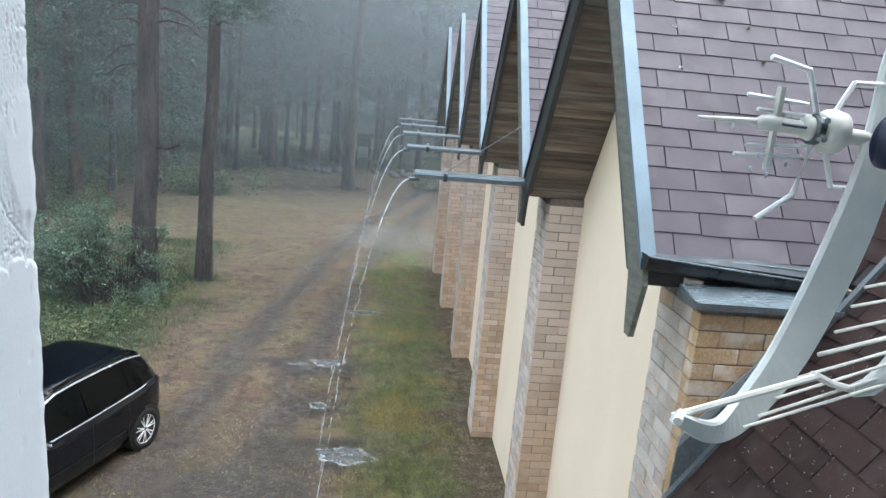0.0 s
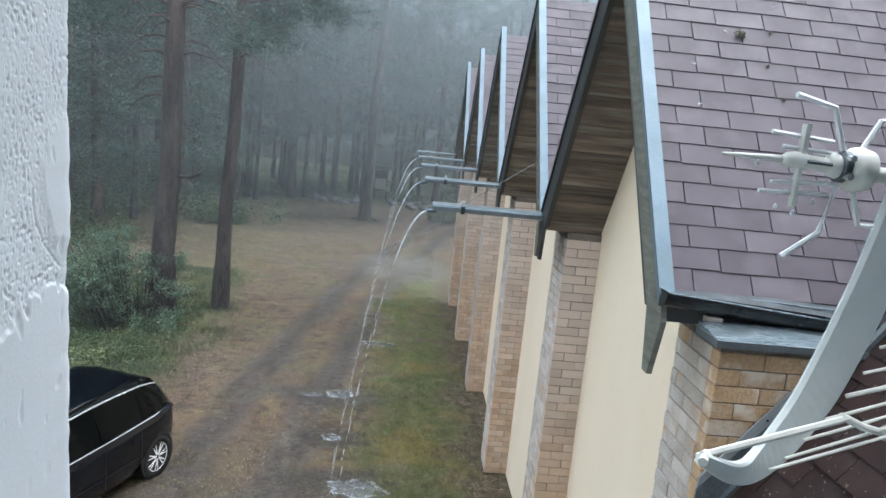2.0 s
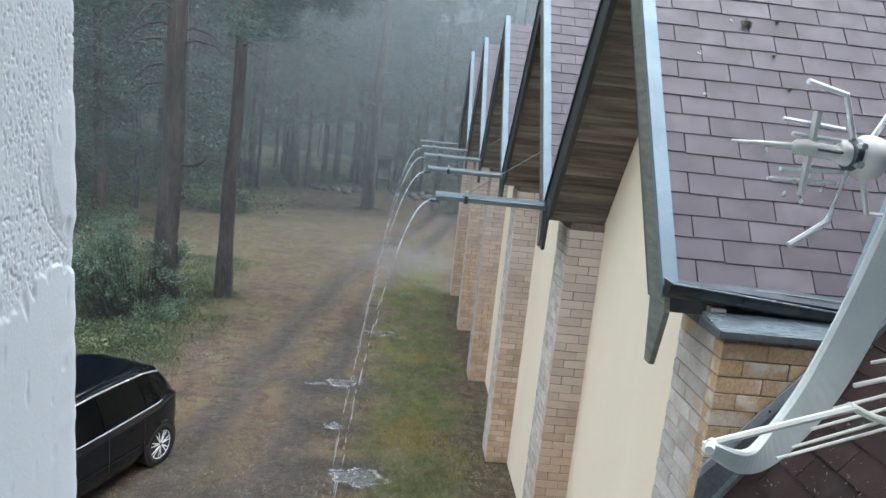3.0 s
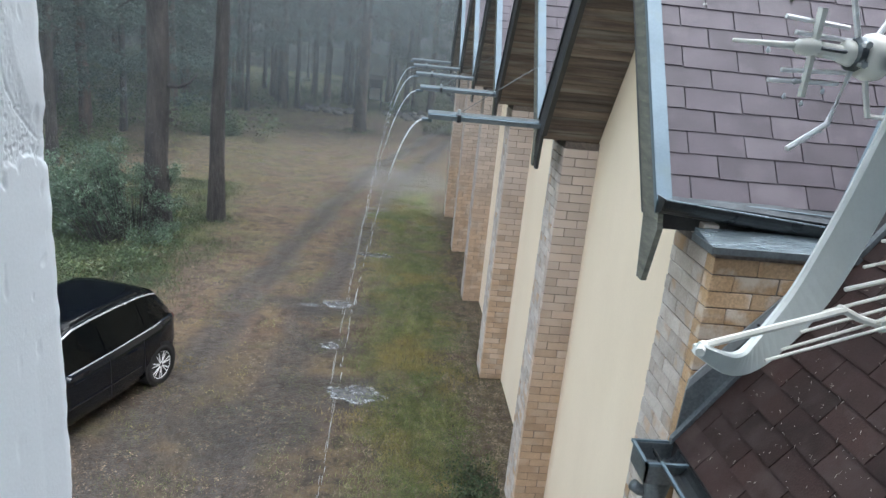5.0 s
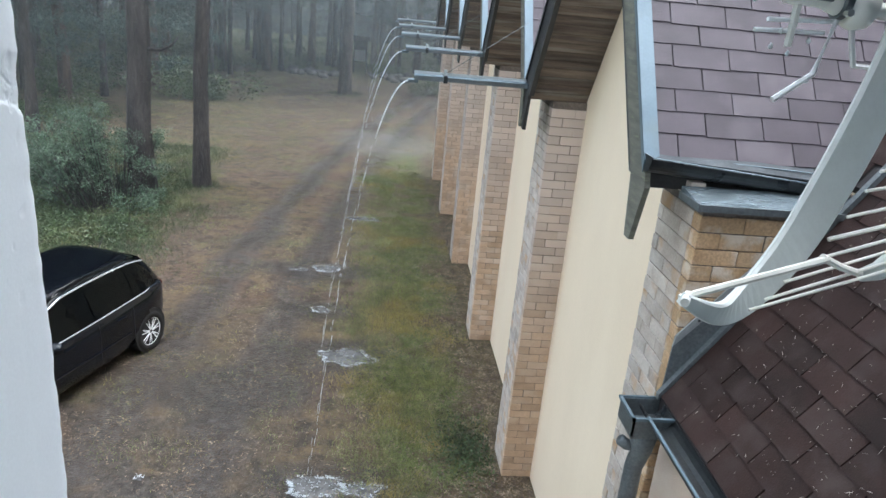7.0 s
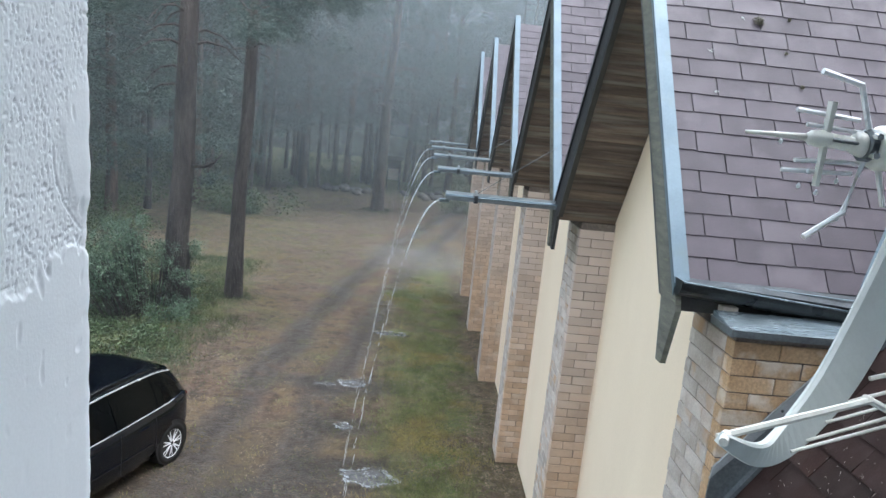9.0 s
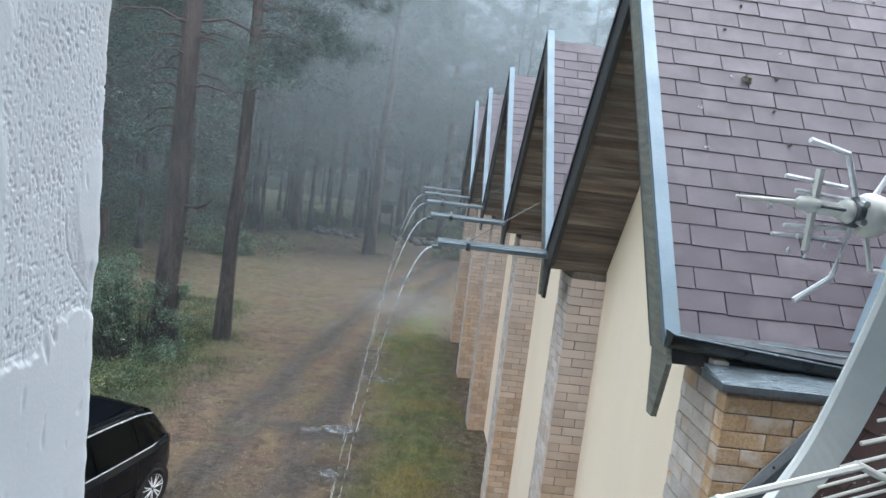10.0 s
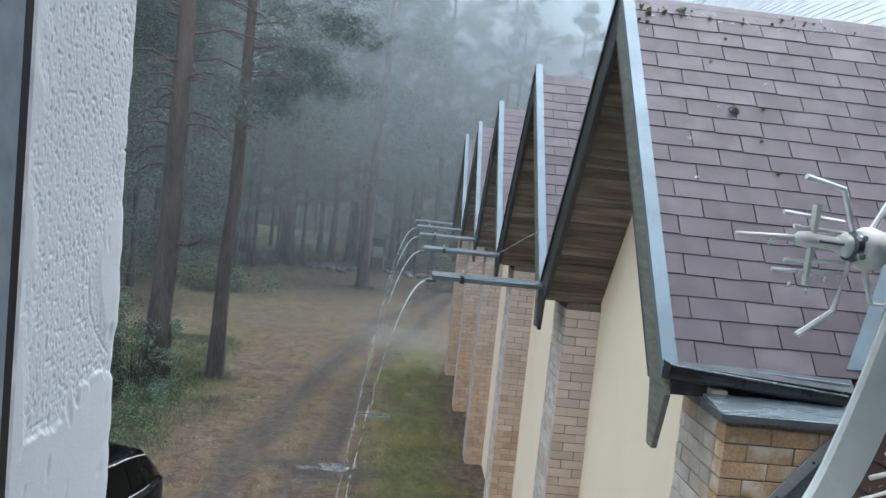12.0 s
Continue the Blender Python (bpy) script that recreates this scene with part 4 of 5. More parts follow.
def pine_meshes(h, r0, lean, seed, first, limbs, reach, tufts, size, blades, droop=0.25, dead=6):
    """Meshes of a pine: trunk, limbs and needle crown."""
    r = random.Random(seed)
    tb, pts, rad = trunk_bm(h, r0, lean, seed)
    trunk = link_bm("trunk", tb, M_BARK_R if seed in (3, 23) else M_BARK, True)
    lb = bmesh.new()
    verts, faces = [], []
    for i in range(limbs + dead):
        bare = i >= limbs
        u = first + (1 - first) * ((i + r.random()) / limbs) ** 0.9 if not bare else r.uniform(first * 0.72, first * 1.15)
        u = min(u, 0.985)
        z = h * u
        base = Vector((lean[0] * u, lean[1] * u, z))
        a = r.uniform(0, 6.283)
        ln = reach * (1 - 0.75 * max(0, (u - first) / (1 - first)) ** 1.6) * r.uniform(0.6, 1.1) * (0.45 if bare else 1)
        d = Vector((math.cos(a), math.sin(a), 0))
        side = Vector((-d.y, d.x, 0)) * r.uniform(-0.25, 0.25)
        curve = [base + d * ln * q + side * ln * q * q + Vector((0, 0, ln * (0.22 * math.sin(q * 2.2) - droop * q * q))) for q in (0, 0.3, 0.6, 0.85, 1.0)]
        br = max(0.012, 0.16 * r0 * (1 - u * 0.6))
        tube(lb, curve, [br, br * 0.75, br * 0.5, br * 0.3, br * 0.12], 4, cap=False)
        if bare:
            continue
        boughs = []
        for _ in range(6):
            q = r.uniform(0.25, 1.0) ** 0.7
            j = min(3, int(q * 4))
            p = curve[j].lerp(curve[j + 1], q * 4 - j if q < 1 else 1)
            boughs.append(p + Vector((r.gauss(0, 1), r.gauss(0, 1), r.gauss(-0.3, 0.5))) * ln * 0.16)
        for _ in range(tufts):
            p = r.choice(boughs)
            sp = Vector((r.gauss(0, 1), r.gauss(0, 1), r.gauss(-0.25, 0.5))) * (0.13 + 0.05 * ln) + d * r.uniform(-0.25, 0.3)
            tuft(verts, faces, p + sp, (d + Vector((0, 0, -0.4 * droop))).normalized(), size, r, blades)
    limb = link_bm("limbs", lb, M_BARK)
    crown = bpy.data.meshes.new("crown")
    crown.from_pydata([tuple(v) for v in verts], [], faces)
    crown.materials.append(M_NEEDLE)
    return trunk, limb, crown


def plant(meshes, x, y, rot, scale, label, group="", name="pine_tree"):
    t = thing(name, label, "tree", group, at=(x, y, height(x, y) - 0.02))
    t.rotation_euler = (0, 0, rot)
    t.scale = (scale,) * 3
    for nm, me in zip(("trunk", "branchwork", "crown"), meshes):
        o = new(nm, me)
        o.parent = t
        if nm == "branchwork":
            o["kind"] = "stuff"
    return t


plant(pine_meshes(19, 0.235, (0.42, 0.3), 4, 0.42, 36, 3.4, 190, 0.14, 15, dead=12, droop=0.5), -6.2, 19.2, 0, 1, "slender leaning pine with a bare reddish trunk by the drive")
plant(pine_meshes(22, 0.34, (0.12, 0.4), 2, 0.33, 46, 3.6, 190, 0.14, 15, dead=18, droop=0.5), -7.35, 18.0, 0, 1, "thick old pine rising out of a leafy bush")
plant(pine_meshes(23, 0.36, (0.5, 0), 3, 0.30, 46, 5.2, 150, 0.22, 12, dead=20, droop=0.55), -3.5, 39.3, 0, 1, "tall pine with a thick reddish trunk at the clearing's edge")
plant(pine_meshes(18, 0.17, (0.3, 0), 5, 0.35, 28, 2.6, 50, 0.24, 6, dead=10), -13.5, 32.4, 0, 1, "thin young pine at the edge of the wood")
plant(pine_meshes(20, 0.22, (0.4, 0.2), 7, 0.4, 28, 3.0, 50, 0.26, 6, dead=10), -10.2, 37.5, 0, 1, "slim pine at the edge of the wood")
plant(pine_meshes(20, 0.24, (0.2, 0.2), 8, 0.35, 28, 3.2, 50, 0.26, 6, dead=10), -16.7, 32.4, 0, 1, "dark pine in the wood behind the bush")

KINDS = [pine_meshes(h, r0, (lx, 0.2), sd, first, 36, reach, 80, 0.27, 11, dead=14, droop=0.55) for h, r0, lx, sd, first, reach in
         ((21, 0.21, 0.5, 21, 0.27, 4.0), (18, 0.16, 0.2, 22, 0.24, 3.4), (23, 0.26, -0.3, 23, 0.36, 4.4), (16, 0.13, 0.4, 25, 0.20, 3.2))]

FAR_KINDS = [pine_meshes(h, r0, (lx, 0.2), sd, first, 26, reach, 32, 0.56, 6, dead=4, droop=0.5) for h, r0, lx, sd, first, reach in
             ((22, 0.22, 0.4, 41, 0.28, 4.4), (19, 0.17, -0.2, 42, 0.25, 3.8), (24, 0.27, 0.3, 43, 0.36, 4.8))]


def wood():
    r = random.Random(99)
    spots = []
    tries = 0
    while len(spots) < 155 and tries < 9000:
        tries += 1
        y = r.uniform(23, 118)
        x = r.uniform(-0.62 * y - 8, 0.16 * y + 4)
        if y < 46 and x > -9.0 - (46 - y) * 0.16:
            continue
        if x > -1.5 and y < 50:
            continue
        if min((math.hypot(x - a, y - b) for a, b in spots), default=9) < 2.1:
            continue
        spots.append((x, y))
    for _ in range(34):
        y = r.uniform(50, 116)
        spots.append((r.uniform(0.5, 0.34 * y), y))
    for x, y in spots:
        plant(KINDS[r.randrange(4)] if y < 58 else FAR_KINDS[r.randrange(3)], x, y, r.uniform(0, 6.28), r.uniform(0.85, 1.15), "tall wet pine standing in the misty wood", "pines of the wood")


wood()
r = random.Random(52)
for x, y, s in ((-11.4, 29.5, 0.95), (-14.6, 28.0, 0.9), (-18.5, 29.5, 1.0), (-12.9, 36.0, 1.05), (-17.2, 37.5, 1.1), (-21.5, 34.0, 1.0), (-10.4, 43.5, 1.0), (-8.0, 47.5, 1.1)):
    plant(KINDS[3 if s < 1 else 1], x, y, r.uniform(0, 6.28), s, "dark low-crowned pine at the edge of the wood", "pines of the wood")
for x, y in ((-11.6, 47.0), (-9.7, 49.6), (-8.8, 46.6), (-7.4, 51.2), (-6.3, 49.4), (-5.5, 53.5), (-12.9, 50.5), (-10.7, 54.0), (-0.9, 55.0), (-2.3, 57.5), (0.9, 52.5), (-14.4, 45.0), (-4.6, 58.0)):
    plant(KINDS[r.choice((0, 2, 2))], x, y, r.uniform(0, 6.28), r.uniform(0.95, 1.15), "straight dark-trunked pine beyond the clearing", "pines of the wood")

# a crooked stub on the old pine
bm = tube(bmesh.new(), [(-7.05, 17.95, 3.66), (-6.75, 17.9, 3.66), (-6.5, 17.85, 3.78), (-6.28, 17.8, 4.02)], [0.05, 0.042, 0.03, 0.012], 6)
tagged(part("dead_branch", bm, M_BARK, smooth=True), "dead crooked branch stub jutting from the old pine", "branch")


# ---- bushes ----
def leaf_cloud(name, blobs, count, size, mat, seed, low=0.03):
    """Leaves scattered in lumpy shells round the given centres."""
    r = random.Random(seed)
    verts, faces = [], []
    tot = sum(b[3] ** 2 for b in blobs)
    for bx, by, bz, br in blobs:
        for _ in range(int(count * br * br / tot)):
            v = Vector((r.gauss(0, 1), r.gauss(0, 1), r.gauss(0, 1))).normalized()
            q = br * (1 + 0.5 * noise.noise(v * 2.2 + Vector((bx, by, bz)))) * r.uniform(0.35, 1.15)
            p = Vector((bx, by, bz)) + v * q
            if p.z < low:
                continue
            a = Vector((r.gauss(0, 1), r.gauss(0, 1), r.gauss(0, 0.6))).normalized() * size * r.uniform(0.6, 1.3)
            b = a.cross(Vector((r.gauss(0, 1), r.gauss(0, 1), r.gauss(0, 1)))).normalized() * size * 0.32
            i = len(verts)
            verts += [p, p + a * 0.5 + b, p + a, p + a * 0.5 - b]
            faces.append((i, i + 1, i + 2, i + 3))
    me = bpy.data.meshes.new(name)
    me.from_pydata([tuple(v) for v in verts], [], faces)
    me.materials.append(mat)
    return me


def bush(x, y, blobs, count, size, seed, label, mat=None):
    t = thing("bush", label, "bush", at=(x, y, height(x, y)))
    r = random.Random(seed)
    new("leaves", leaf_cloud("leaves", blobs, count, size, mat or M_LEAF, seed)).parent = t
    bm = bmesh.new()
    for bx, by, bz, br in blobs:
        for _ in range(1):
            e = Vector((bx + r.gauss(0, br * 0.5), by + r.gauss(0, br * 0.5), bz + br * 0.5))
            tube(bm, [(bx * 0.5, by * 0.5, 0), (e.x * 0.7, e.y * 0.7, e.z * 0.5), tuple(e)], [0.011, 0.007, 0.003], 4, cap=False)
    tagged(part("branchwork", bm, M_BARK, t), kind="stuff")


wild = random.Random(33)
sprays = []
# arching sprays fanning up and away from the pine's foot
for _ in range(46):
    a, reach, top = wild.uniform(1.9, 4.6), wild.uniform(0.5, 2.3), wild.uniform(0.9, 2.55)
    for i in range(2, 8):
        u = i / 7
        sprays.append((reach * u * math.cos(a) - 0.1, 0.7 * reach * u * math.sin(a) - 0.2, top * math.sin(u * 2.1) / 1.0 * (0.55 + 0.45 * u) + wild.gauss(0, 0.06), wild.uniform(0.08, 0.19)))
# leafy shoots climbing round the trunk
for _ in range(60):
    a = wild.uniform(0, 6.283)
    sprays.append((0.28 + 0.55 * math.cos(a) * wild.uniform(0.6, 1.2), 0.75 + 0.55 * math.sin(a), wild.uniform(0.1, 1.75), wild.uniform(0.10, 0.22)))
for _ in range(30):
    sprays.append((wild.uniform(-2.0, 1.2), wild.uniform(-0.9, 0.9), wild.uniform(0.05, 0.4), wild.uniform(0.12, 0.3)))
bush(-7.6, 17.0, sprays, 34000, 0.048, 5,
     "dense leafy green bush round the foot of a pine")
bush(-10.2, 17.8, ((0, 0, 0.7, 0.9), (-1.0, 0.5, 0.8, 0.9), (0.9, 0.3, 0.5, 0.6)), 6000, 0.08, 6, "low leafy undergrowth beside the bush")
for i, (x, y, s) in enumerate(((-12.5, 27, 0.9), (-9.5, 33.5, 0.7), (-15.5, 26, 1.1), (-7.0, 49, 1.0), (-19, 31, 1.2), (-1.2, 50, 0.9), (-12, 44, 1.0), (2.5, 47, 1.5), (1.2, 41, 1.0))):
    bush(x, y, ((0, 0, 0.35 * s, 0.7 * s), (0.8 * s, 0.3, 0.3 * s, 0.5 * s), (-0.8 * s, -0.2, 0.4 * s, 0.55 * s)), 4200, 0.065, 50 + i, "low green undergrowth at the edge of the wood", M_HERB)


# ---- grass, litter ----
def blades(name, count, where, size, mat, seed, label, flat=False):
    r = random.Random(seed)
    verts, faces = [], []
    while len(faces) < count:
        p = where(r)
        if p is None:
            continue
        x, y = p
        z = height(x, y)
        a = r.uniform(0, 6.283)
        if flat:
            s = size * r.uniform(0.5, 1.4)
            d, e = Vector((math.cos(a), math.sin(a), r.uniform(-0.2, 0.35))) * s, Vector((-math.sin(a), math.cos(a), r.uniform(-0.2, 0.3))) * s * r.uniform(0.15, 0.45)
            o = Vector((x, y, z + 0.012))
            i = len(verts)
            verts += [o - d, o + e, o + d, o - e]
            faces.append((i, i + 1, i + 2, i + 3))
        else:
            h = size * r.uniform(0.5, 1.5)
            w = Vector((math.cos(a), math.sin(a), 0)) * 0.0034 * (1 + h * 3)
            o, tip = Vector((x, y, z - 0.01)), Vector((r.gauss(0, 0.5) * h, r.gauss(0, 0.5) * h, h))
            i = len(verts)
            verts += [o - w, o + w, o + tip]
            faces.append((i, i + 1, i + 2))
    me = bpy.data.meshes.new(name)
    me.from_pydata([tuple(v) for v in verts], [], faces)
    me.materials.append(mat)
    return tagged(new(name, me), label, name.split("_")[0], kind="stuff")


soft = random.Random(77)


def patchy(x, y, t, s=0.55):
    return noise.noise((x * s, y * s, 9.0)) + 0.5 * noise.noise((x * 2.1, y * 2.1, 4.0)) + soft.gauss(0, 0.22) > t


def by_wall(r):
    y = 4.5 + 19 * r.random() ** 1.5
    x = r.uniform(-2.2, 0.22)
    edge = -1.5 + 0.8 * noise.noise((0, y * 0.5, 2))
    return (x, y) if x > edge + r.gauss(0, 0.32) and patchy(x, y, -0.14 + 0.2 * max(0, min(1, (9.5 - y) / 2)) + 0.5 * max(0, min(1, (x + 0.7) / 0.8))) else None


def by_wood(r):
    x, y = r.uniform(-13, -4.6), r.uniform(9.5, 24)
    lim = -5.7 + 0.6 * noise.noise((0, y * 0.5, 7)) - (0.9 if y > 17.5 else 0)
    return (x, y) if x < lim + r.gauss(0, 0.3) and patchy(x, y, -0.2) else None


def on_drive(r):
    x, y = r.uniform(-15, 0), 5 + 40 * r.random() ** 1.2
    return (x, y) if x > -4 - 0.3 * (y - 5) and patchy(x, y, 0.26, 1.4) else None


def everywhere(r):
    x, y = r.uniform(-8.5, 0.2), 4 + 26 * r.random() ** 1.5
    return (x, y)


def herbs(name, count, where, tall, size, mat, seed, label):
    """Low leafy ground cover: leaves on short stalks, in patches."""
    r = random.Random(seed)
    verts, faces = [], []
    while len(faces) < count:
        p = where(r)
        if p is None:
            continue
        x, y = p
        top = tall * (0.35 + 0.9 * max(0.0, 0.5 + noise.noise((x * 1.1, y * 1.1, 6.0))))
        o = Vector((x, y, height(x, y) + top * r.random() ** 0.7))
        a = Vector((r.gauss(0, 1), r.gauss(0, 1), r.gauss(0.15, 0.5))).normalized() * size * r.uniform(0.6, 1.4)
        b = a.cross(Vector((r.gauss(0, 1), r.gauss(0, 1), r.gauss(0, 1)))).normalized() * size * 0.33
        i = len(verts)
        verts += [o, o + a * 0.5 + b, o + a, o + a * 0.5 - b]
        faces.append((i, i + 1, i + 2, i + 3))
    me = bpy.data.meshes.new(name)
    me.from_pydata([tuple(v) for v in verts], [], faces)
    me.materials.append(mat)
    return tagged(new(name, me), label, "undergrowth", kind="stuff")


def under_bush(r):
    x, y = r.uniform(-13, -5.6), 10.5 + 9.0 * r.random()
    lim = -6.5 + 0.5 * noise.noise((0, y * 0.6, 7)) - (0.7 if y > 18.2 else 0) - 0.16 * max(0.0, 14 - y)
    return (x, y) if x < lim + r.gauss(0, 0.35) and patchy(x, y, -0.1, 0.7) else None


def wood_floor(r):
    y = r.uniform(43, 72)
    x = r.uniform(-0.6 * y - 4, 6)
    return (x, y) if patchy(x, y, 0.12, 0.22) and not (y < 53 and x > -9) else None


def mound(r):
    x, y = -14.6 + r.gauss(0, 1.3), 26.6 + r.gauss(0, 0.7)
    return (x, y)


def by_corner(r):
    x, y = r.gauss(-0.12, 0.2), r.gauss(7.65, 0.34)
    return (x, y) if x < 0.2 else None


herbs("herb_cover", 60000, under_bush, 0.34, 0.05, M_HERB, 71, "low green herbs and weeds under the bush")
herbs("bilberry_cover", 24000, wood_floor, 0.34, 0.13, M_HERB, 72, "low green bilberry cover on the floor of the wood")
herbs("grassy_mound", 9000, mound, 0.5, 0.09, M_HERB, 73, "low dark green clump of plants under the trees")
herbs("weeds", 2000, by_corner, 0.12, 0.035, M_HERB, 74, "dark green weeds at the foot of a pilaster")
blades("grass_strip", 84000, by_wall, 0.055, M_GRASS, 3, "short yellow-green grass along the church wall")
blades("grass_edge", 90000, by_wood, 0.12, M_GRASS_W, 4, "rough green grass beneath the trees")
blades("grass_drive", 52000, on_drive, 0.05, M_GRASS, 5, "sparse grass on the drive")
blades("litter", 90000, everywhere, 0.021, M_LITTER, 6, "fallen brown leaves and needles on the ground", True)



def at_feet(r):
    y = 4.3 + 19 * r.random() ** 1.5
    x = 0.6 - abs(r.gauss(0, 0.55))
    return (x, y)


def round_trunks(r):
    tx, ty, tr = r.choice(((-6.2, 19.2, 0.28), (-7.35, 18.0, 0.36), (-3.5, 39.3, 0.5)))
    a, d = r.uniform(0, 6.283), tr + abs(r.gauss(0, 0.28))
    return (tx + d * math.cos(a), ty + d * math.sin(a))


def drifts(r):
    x, y = r.uniform(-9.5, 0.2), 4 + 24 * r.random() ** 1.3
    return (x, y) if patchy(x, y, 0.1, 1.1) else None


blades("litter_pale", 64000, drifts, 0.019, M_LEAVES, 26, "pale curled leaves scattered over the ground", True)
blades("litter_grass", 26000, by_wall, 0.014, M_LEAVES, 27, "small pale leaves caught in the grass", True)
blades("litter_wall", 30000, at_feet, 0.021, M_LEAVES, 16, "fallen leaves along the foot of the wall", True)
blades("grass_tufts", 2600, round_trunks, 0.11, M_GRASS_W, 17, "grass round the feet of the pines")


def understorey():
    r = random.Random(61)
    firsts = []
    for i in range(3):
        blobs = [(r.gauss(0, 0.8), r.gauss(0, 0.6), r.uniform(0.2, 1.1), r.uniform(0.25, 0.6)) for _ in range(14)]
        t = thing("bush", "green young undergrowth between the pine trunks", "bush", "undergrowth", at=(-14 - 3 * i, 30 + 5 * i, 0))
        new("leaves", leaf_cloud("leaves", blobs, 3200, 0.09, M_HERB, 90 + i)).parent = t
        firsts.append(t)
    for _ in range(46):
        y = r.uniform(31, 75)
        x = r.uniform(-0.6 * y - 4, -6 if y < 50 else 8)
        if y < 46 and x > -9.5 or -8.5 < x < 1 and y < 67:
            continue
        s = r.uniform(0.7, 1.7)
        o = copy_thing(r.choice(firsts), pose(x, y, height(x, y), 0, 0, r.uniform(0, 360)))
        o.scale = (s, s, s * r.uniform(0.6, 1.1))


understorey()

# ---- rain mist and distance ----
for i, (y, a) in enumerate(((13.2, 0.028), (20.6, 0.034), (26, 0.042), (31, 0.048), (37, 0.055), (45, 0.08), (56, 0.15), (68, 0.23), (82, 0.34), (98, 0.5))):
    bm = bmesh.new()
    v = [bm.verts.new(p) for p in ((-160, y, -1), (160, y, -1), (160, y, 60), (-160, y, 60))]
    bm.faces.new(v)
    ob = tagged(part("rain_mist", bm, mist_mat("rain_mist", a)), "thin grey veil of rain mist among the trees", "mist", "rain mist", "stuff")
M_FAR = surf("misty_far_wood", (0.05, 0.075, 0.065), (0.03, 0.05, 0.045), 0.25, 0.9, 0, coords="World", fine=1.0, stretch=(1, 1, 0.3))
bm = bmesh.new()
prev = None
for i in range(121):
    x = -200 + i * 3.3
    h = 41 + 4 * noise.noise((x * 0.08, 0, 0)) + 3 * noise.noise((x * 0.5, 1, 0))
    cur = (bm.verts.new((x, 124, -1)), bm.verts.new((x, 124, h)))
    if prev:
        bm.faces.new((prev[0], cur[0], cur[1], prev[1]))
    prev = cur
tagged(part("backdrop", bm, M_FAR), "far misty wall of forest", "backdrop", kind="structure")


# ---- television aerial on the tower wall ----
def aerial():
    a = thing("tv_aerial", "wet pale grey television aerial with bent rods and reflector", "aerial", at=(0, 0.95, 0))
    B = lambda *p: [(x, y - 0.95, z) for x, y, z in p]
    part("boom", tube(bmesh.new(), [(-0.937, 0, 5.503), (-0.80, 0, 5.493), (-0.50, 0, 5.470)], [0.010, 0.011, 0.011], 8), M_IVORY, a, smooth=True)
    part("boom_tip", tube(bmesh.new(), [(-1.038, 0, 5.5025), (-1.0, 0, 5.503), (-0.93, 0, 5.503)], [0.0022, 0.0035, 0.006], 8), M_IVORY, a, smooth=True)
    part("boom_slot", tube(bmesh.new(), [(-0.925, -0.011, 5.503), (-0.885, -0.011, 5.501)], 0.0025, 6), M_SLATE, a)
    part("knuckle", tube(bmesh.new(), [(-0.957, 0, 5.503), (-0.950, 0, 5.503), (-0.937, 0, 5.503), (-0.924, 0, 5.503), (-0.918, 0, 5.502)], [0.005, 0.010, 0.012, 0.010, 0.005], 12), M_IVORY, a, smooth=True)
    part("collar", tube(bmesh.new(), [(-0.893, 0, 5.502), (-0.890, 0, 5.502), (-0.877, 0, 5.5), (-0.875, 0, 5.5)], [0.010, 0.015, 0.017, 0.015], 14), M_IVORY, a, smooth=True)
    part("clamp", tube(bmesh.new(), [(-0.879, 0, 5.501), (-0.877, 0, 5.501), (-0.868, 0, 5.5), (-0.866, 0, 5.5)], [0.018, 0.022, 0.022, 0.018], 16), M_SLATE, a, "zinc-plated clamp ring")
    for dz in (-0.012, 0.012):
        part("screw", tube(bmesh.new(), [(-0.873, -0.027, 5.5 + dz), (-0.873, -0.015, 5.5 + dz)], 0.005, 6), M_CHROME, a)
    part("feed_housing", tube(bmesh.new(), [(-0.867, 0, 5.5), (-0.862, 0, 5.5), (-0.851, 0, 5.498), (-0.836, 0, 5.497), (-0.828, 0, 5.496)], [0.021, 0.028, 0.031, 0.028, 0.014], 18), M_IVORY, a, smooth=True)
    bm = tube(bmesh.new(), [(-0.929, 0, 5.552), (-0.930, 0, 5.50), (-0.931, 0, 5.440)], [0.007, 0.006, 0.0055], 6)
    part("cross_bar", bm, M_IVORY, a)
    for x0, x1, z0, z1 in ((-0.975, -0.886, 5.538, 5.532), (-0.958, -0.876, 5.520, 5.516), (-0.966, -0.876, 5.472, 5.476), (-0.981, -0.883, 5.458, 5.461)):
        part("director_rod", tube(bmesh.new(), [(x0, 0, z0), (x1, 0.004, z1)], 0.0032, 6), M_ALU, a)
    for pts in (((-0.871, 0, 5.515), (-0.901, -0.01, 5.576), (-0.961, -0.02, 5.587)), ((-0.871, 0, 5.485), (-0.893, -0.01, 5.409), (-0.945, -0.02, 5.373)),
                ((-0.850, 0, 5.52), (-0.822, 0.01, 5.566), (-0.765, 0.02, 5.568)), ((-0.852, 0, 5.475), (-0.827, 0.01, 5.423), (-0.79, 0.02, 5.422))):
        part("bent_rod", tube(bmesh.new(), pts, 0.0042, 6), M_ALU, a)
    part("end_cap", tube(bmesh.new(), [(-0.816, -0.055, 5.492), (-0.81, -0.06, 5.492), (-0.755, -0.06, 5.488), (-0.735, -0.05, 5.486)], [0.028, 0.035, 0.037, 0.03], 18), M_NAVY, a, "dark navy plastic cap", smooth=True)
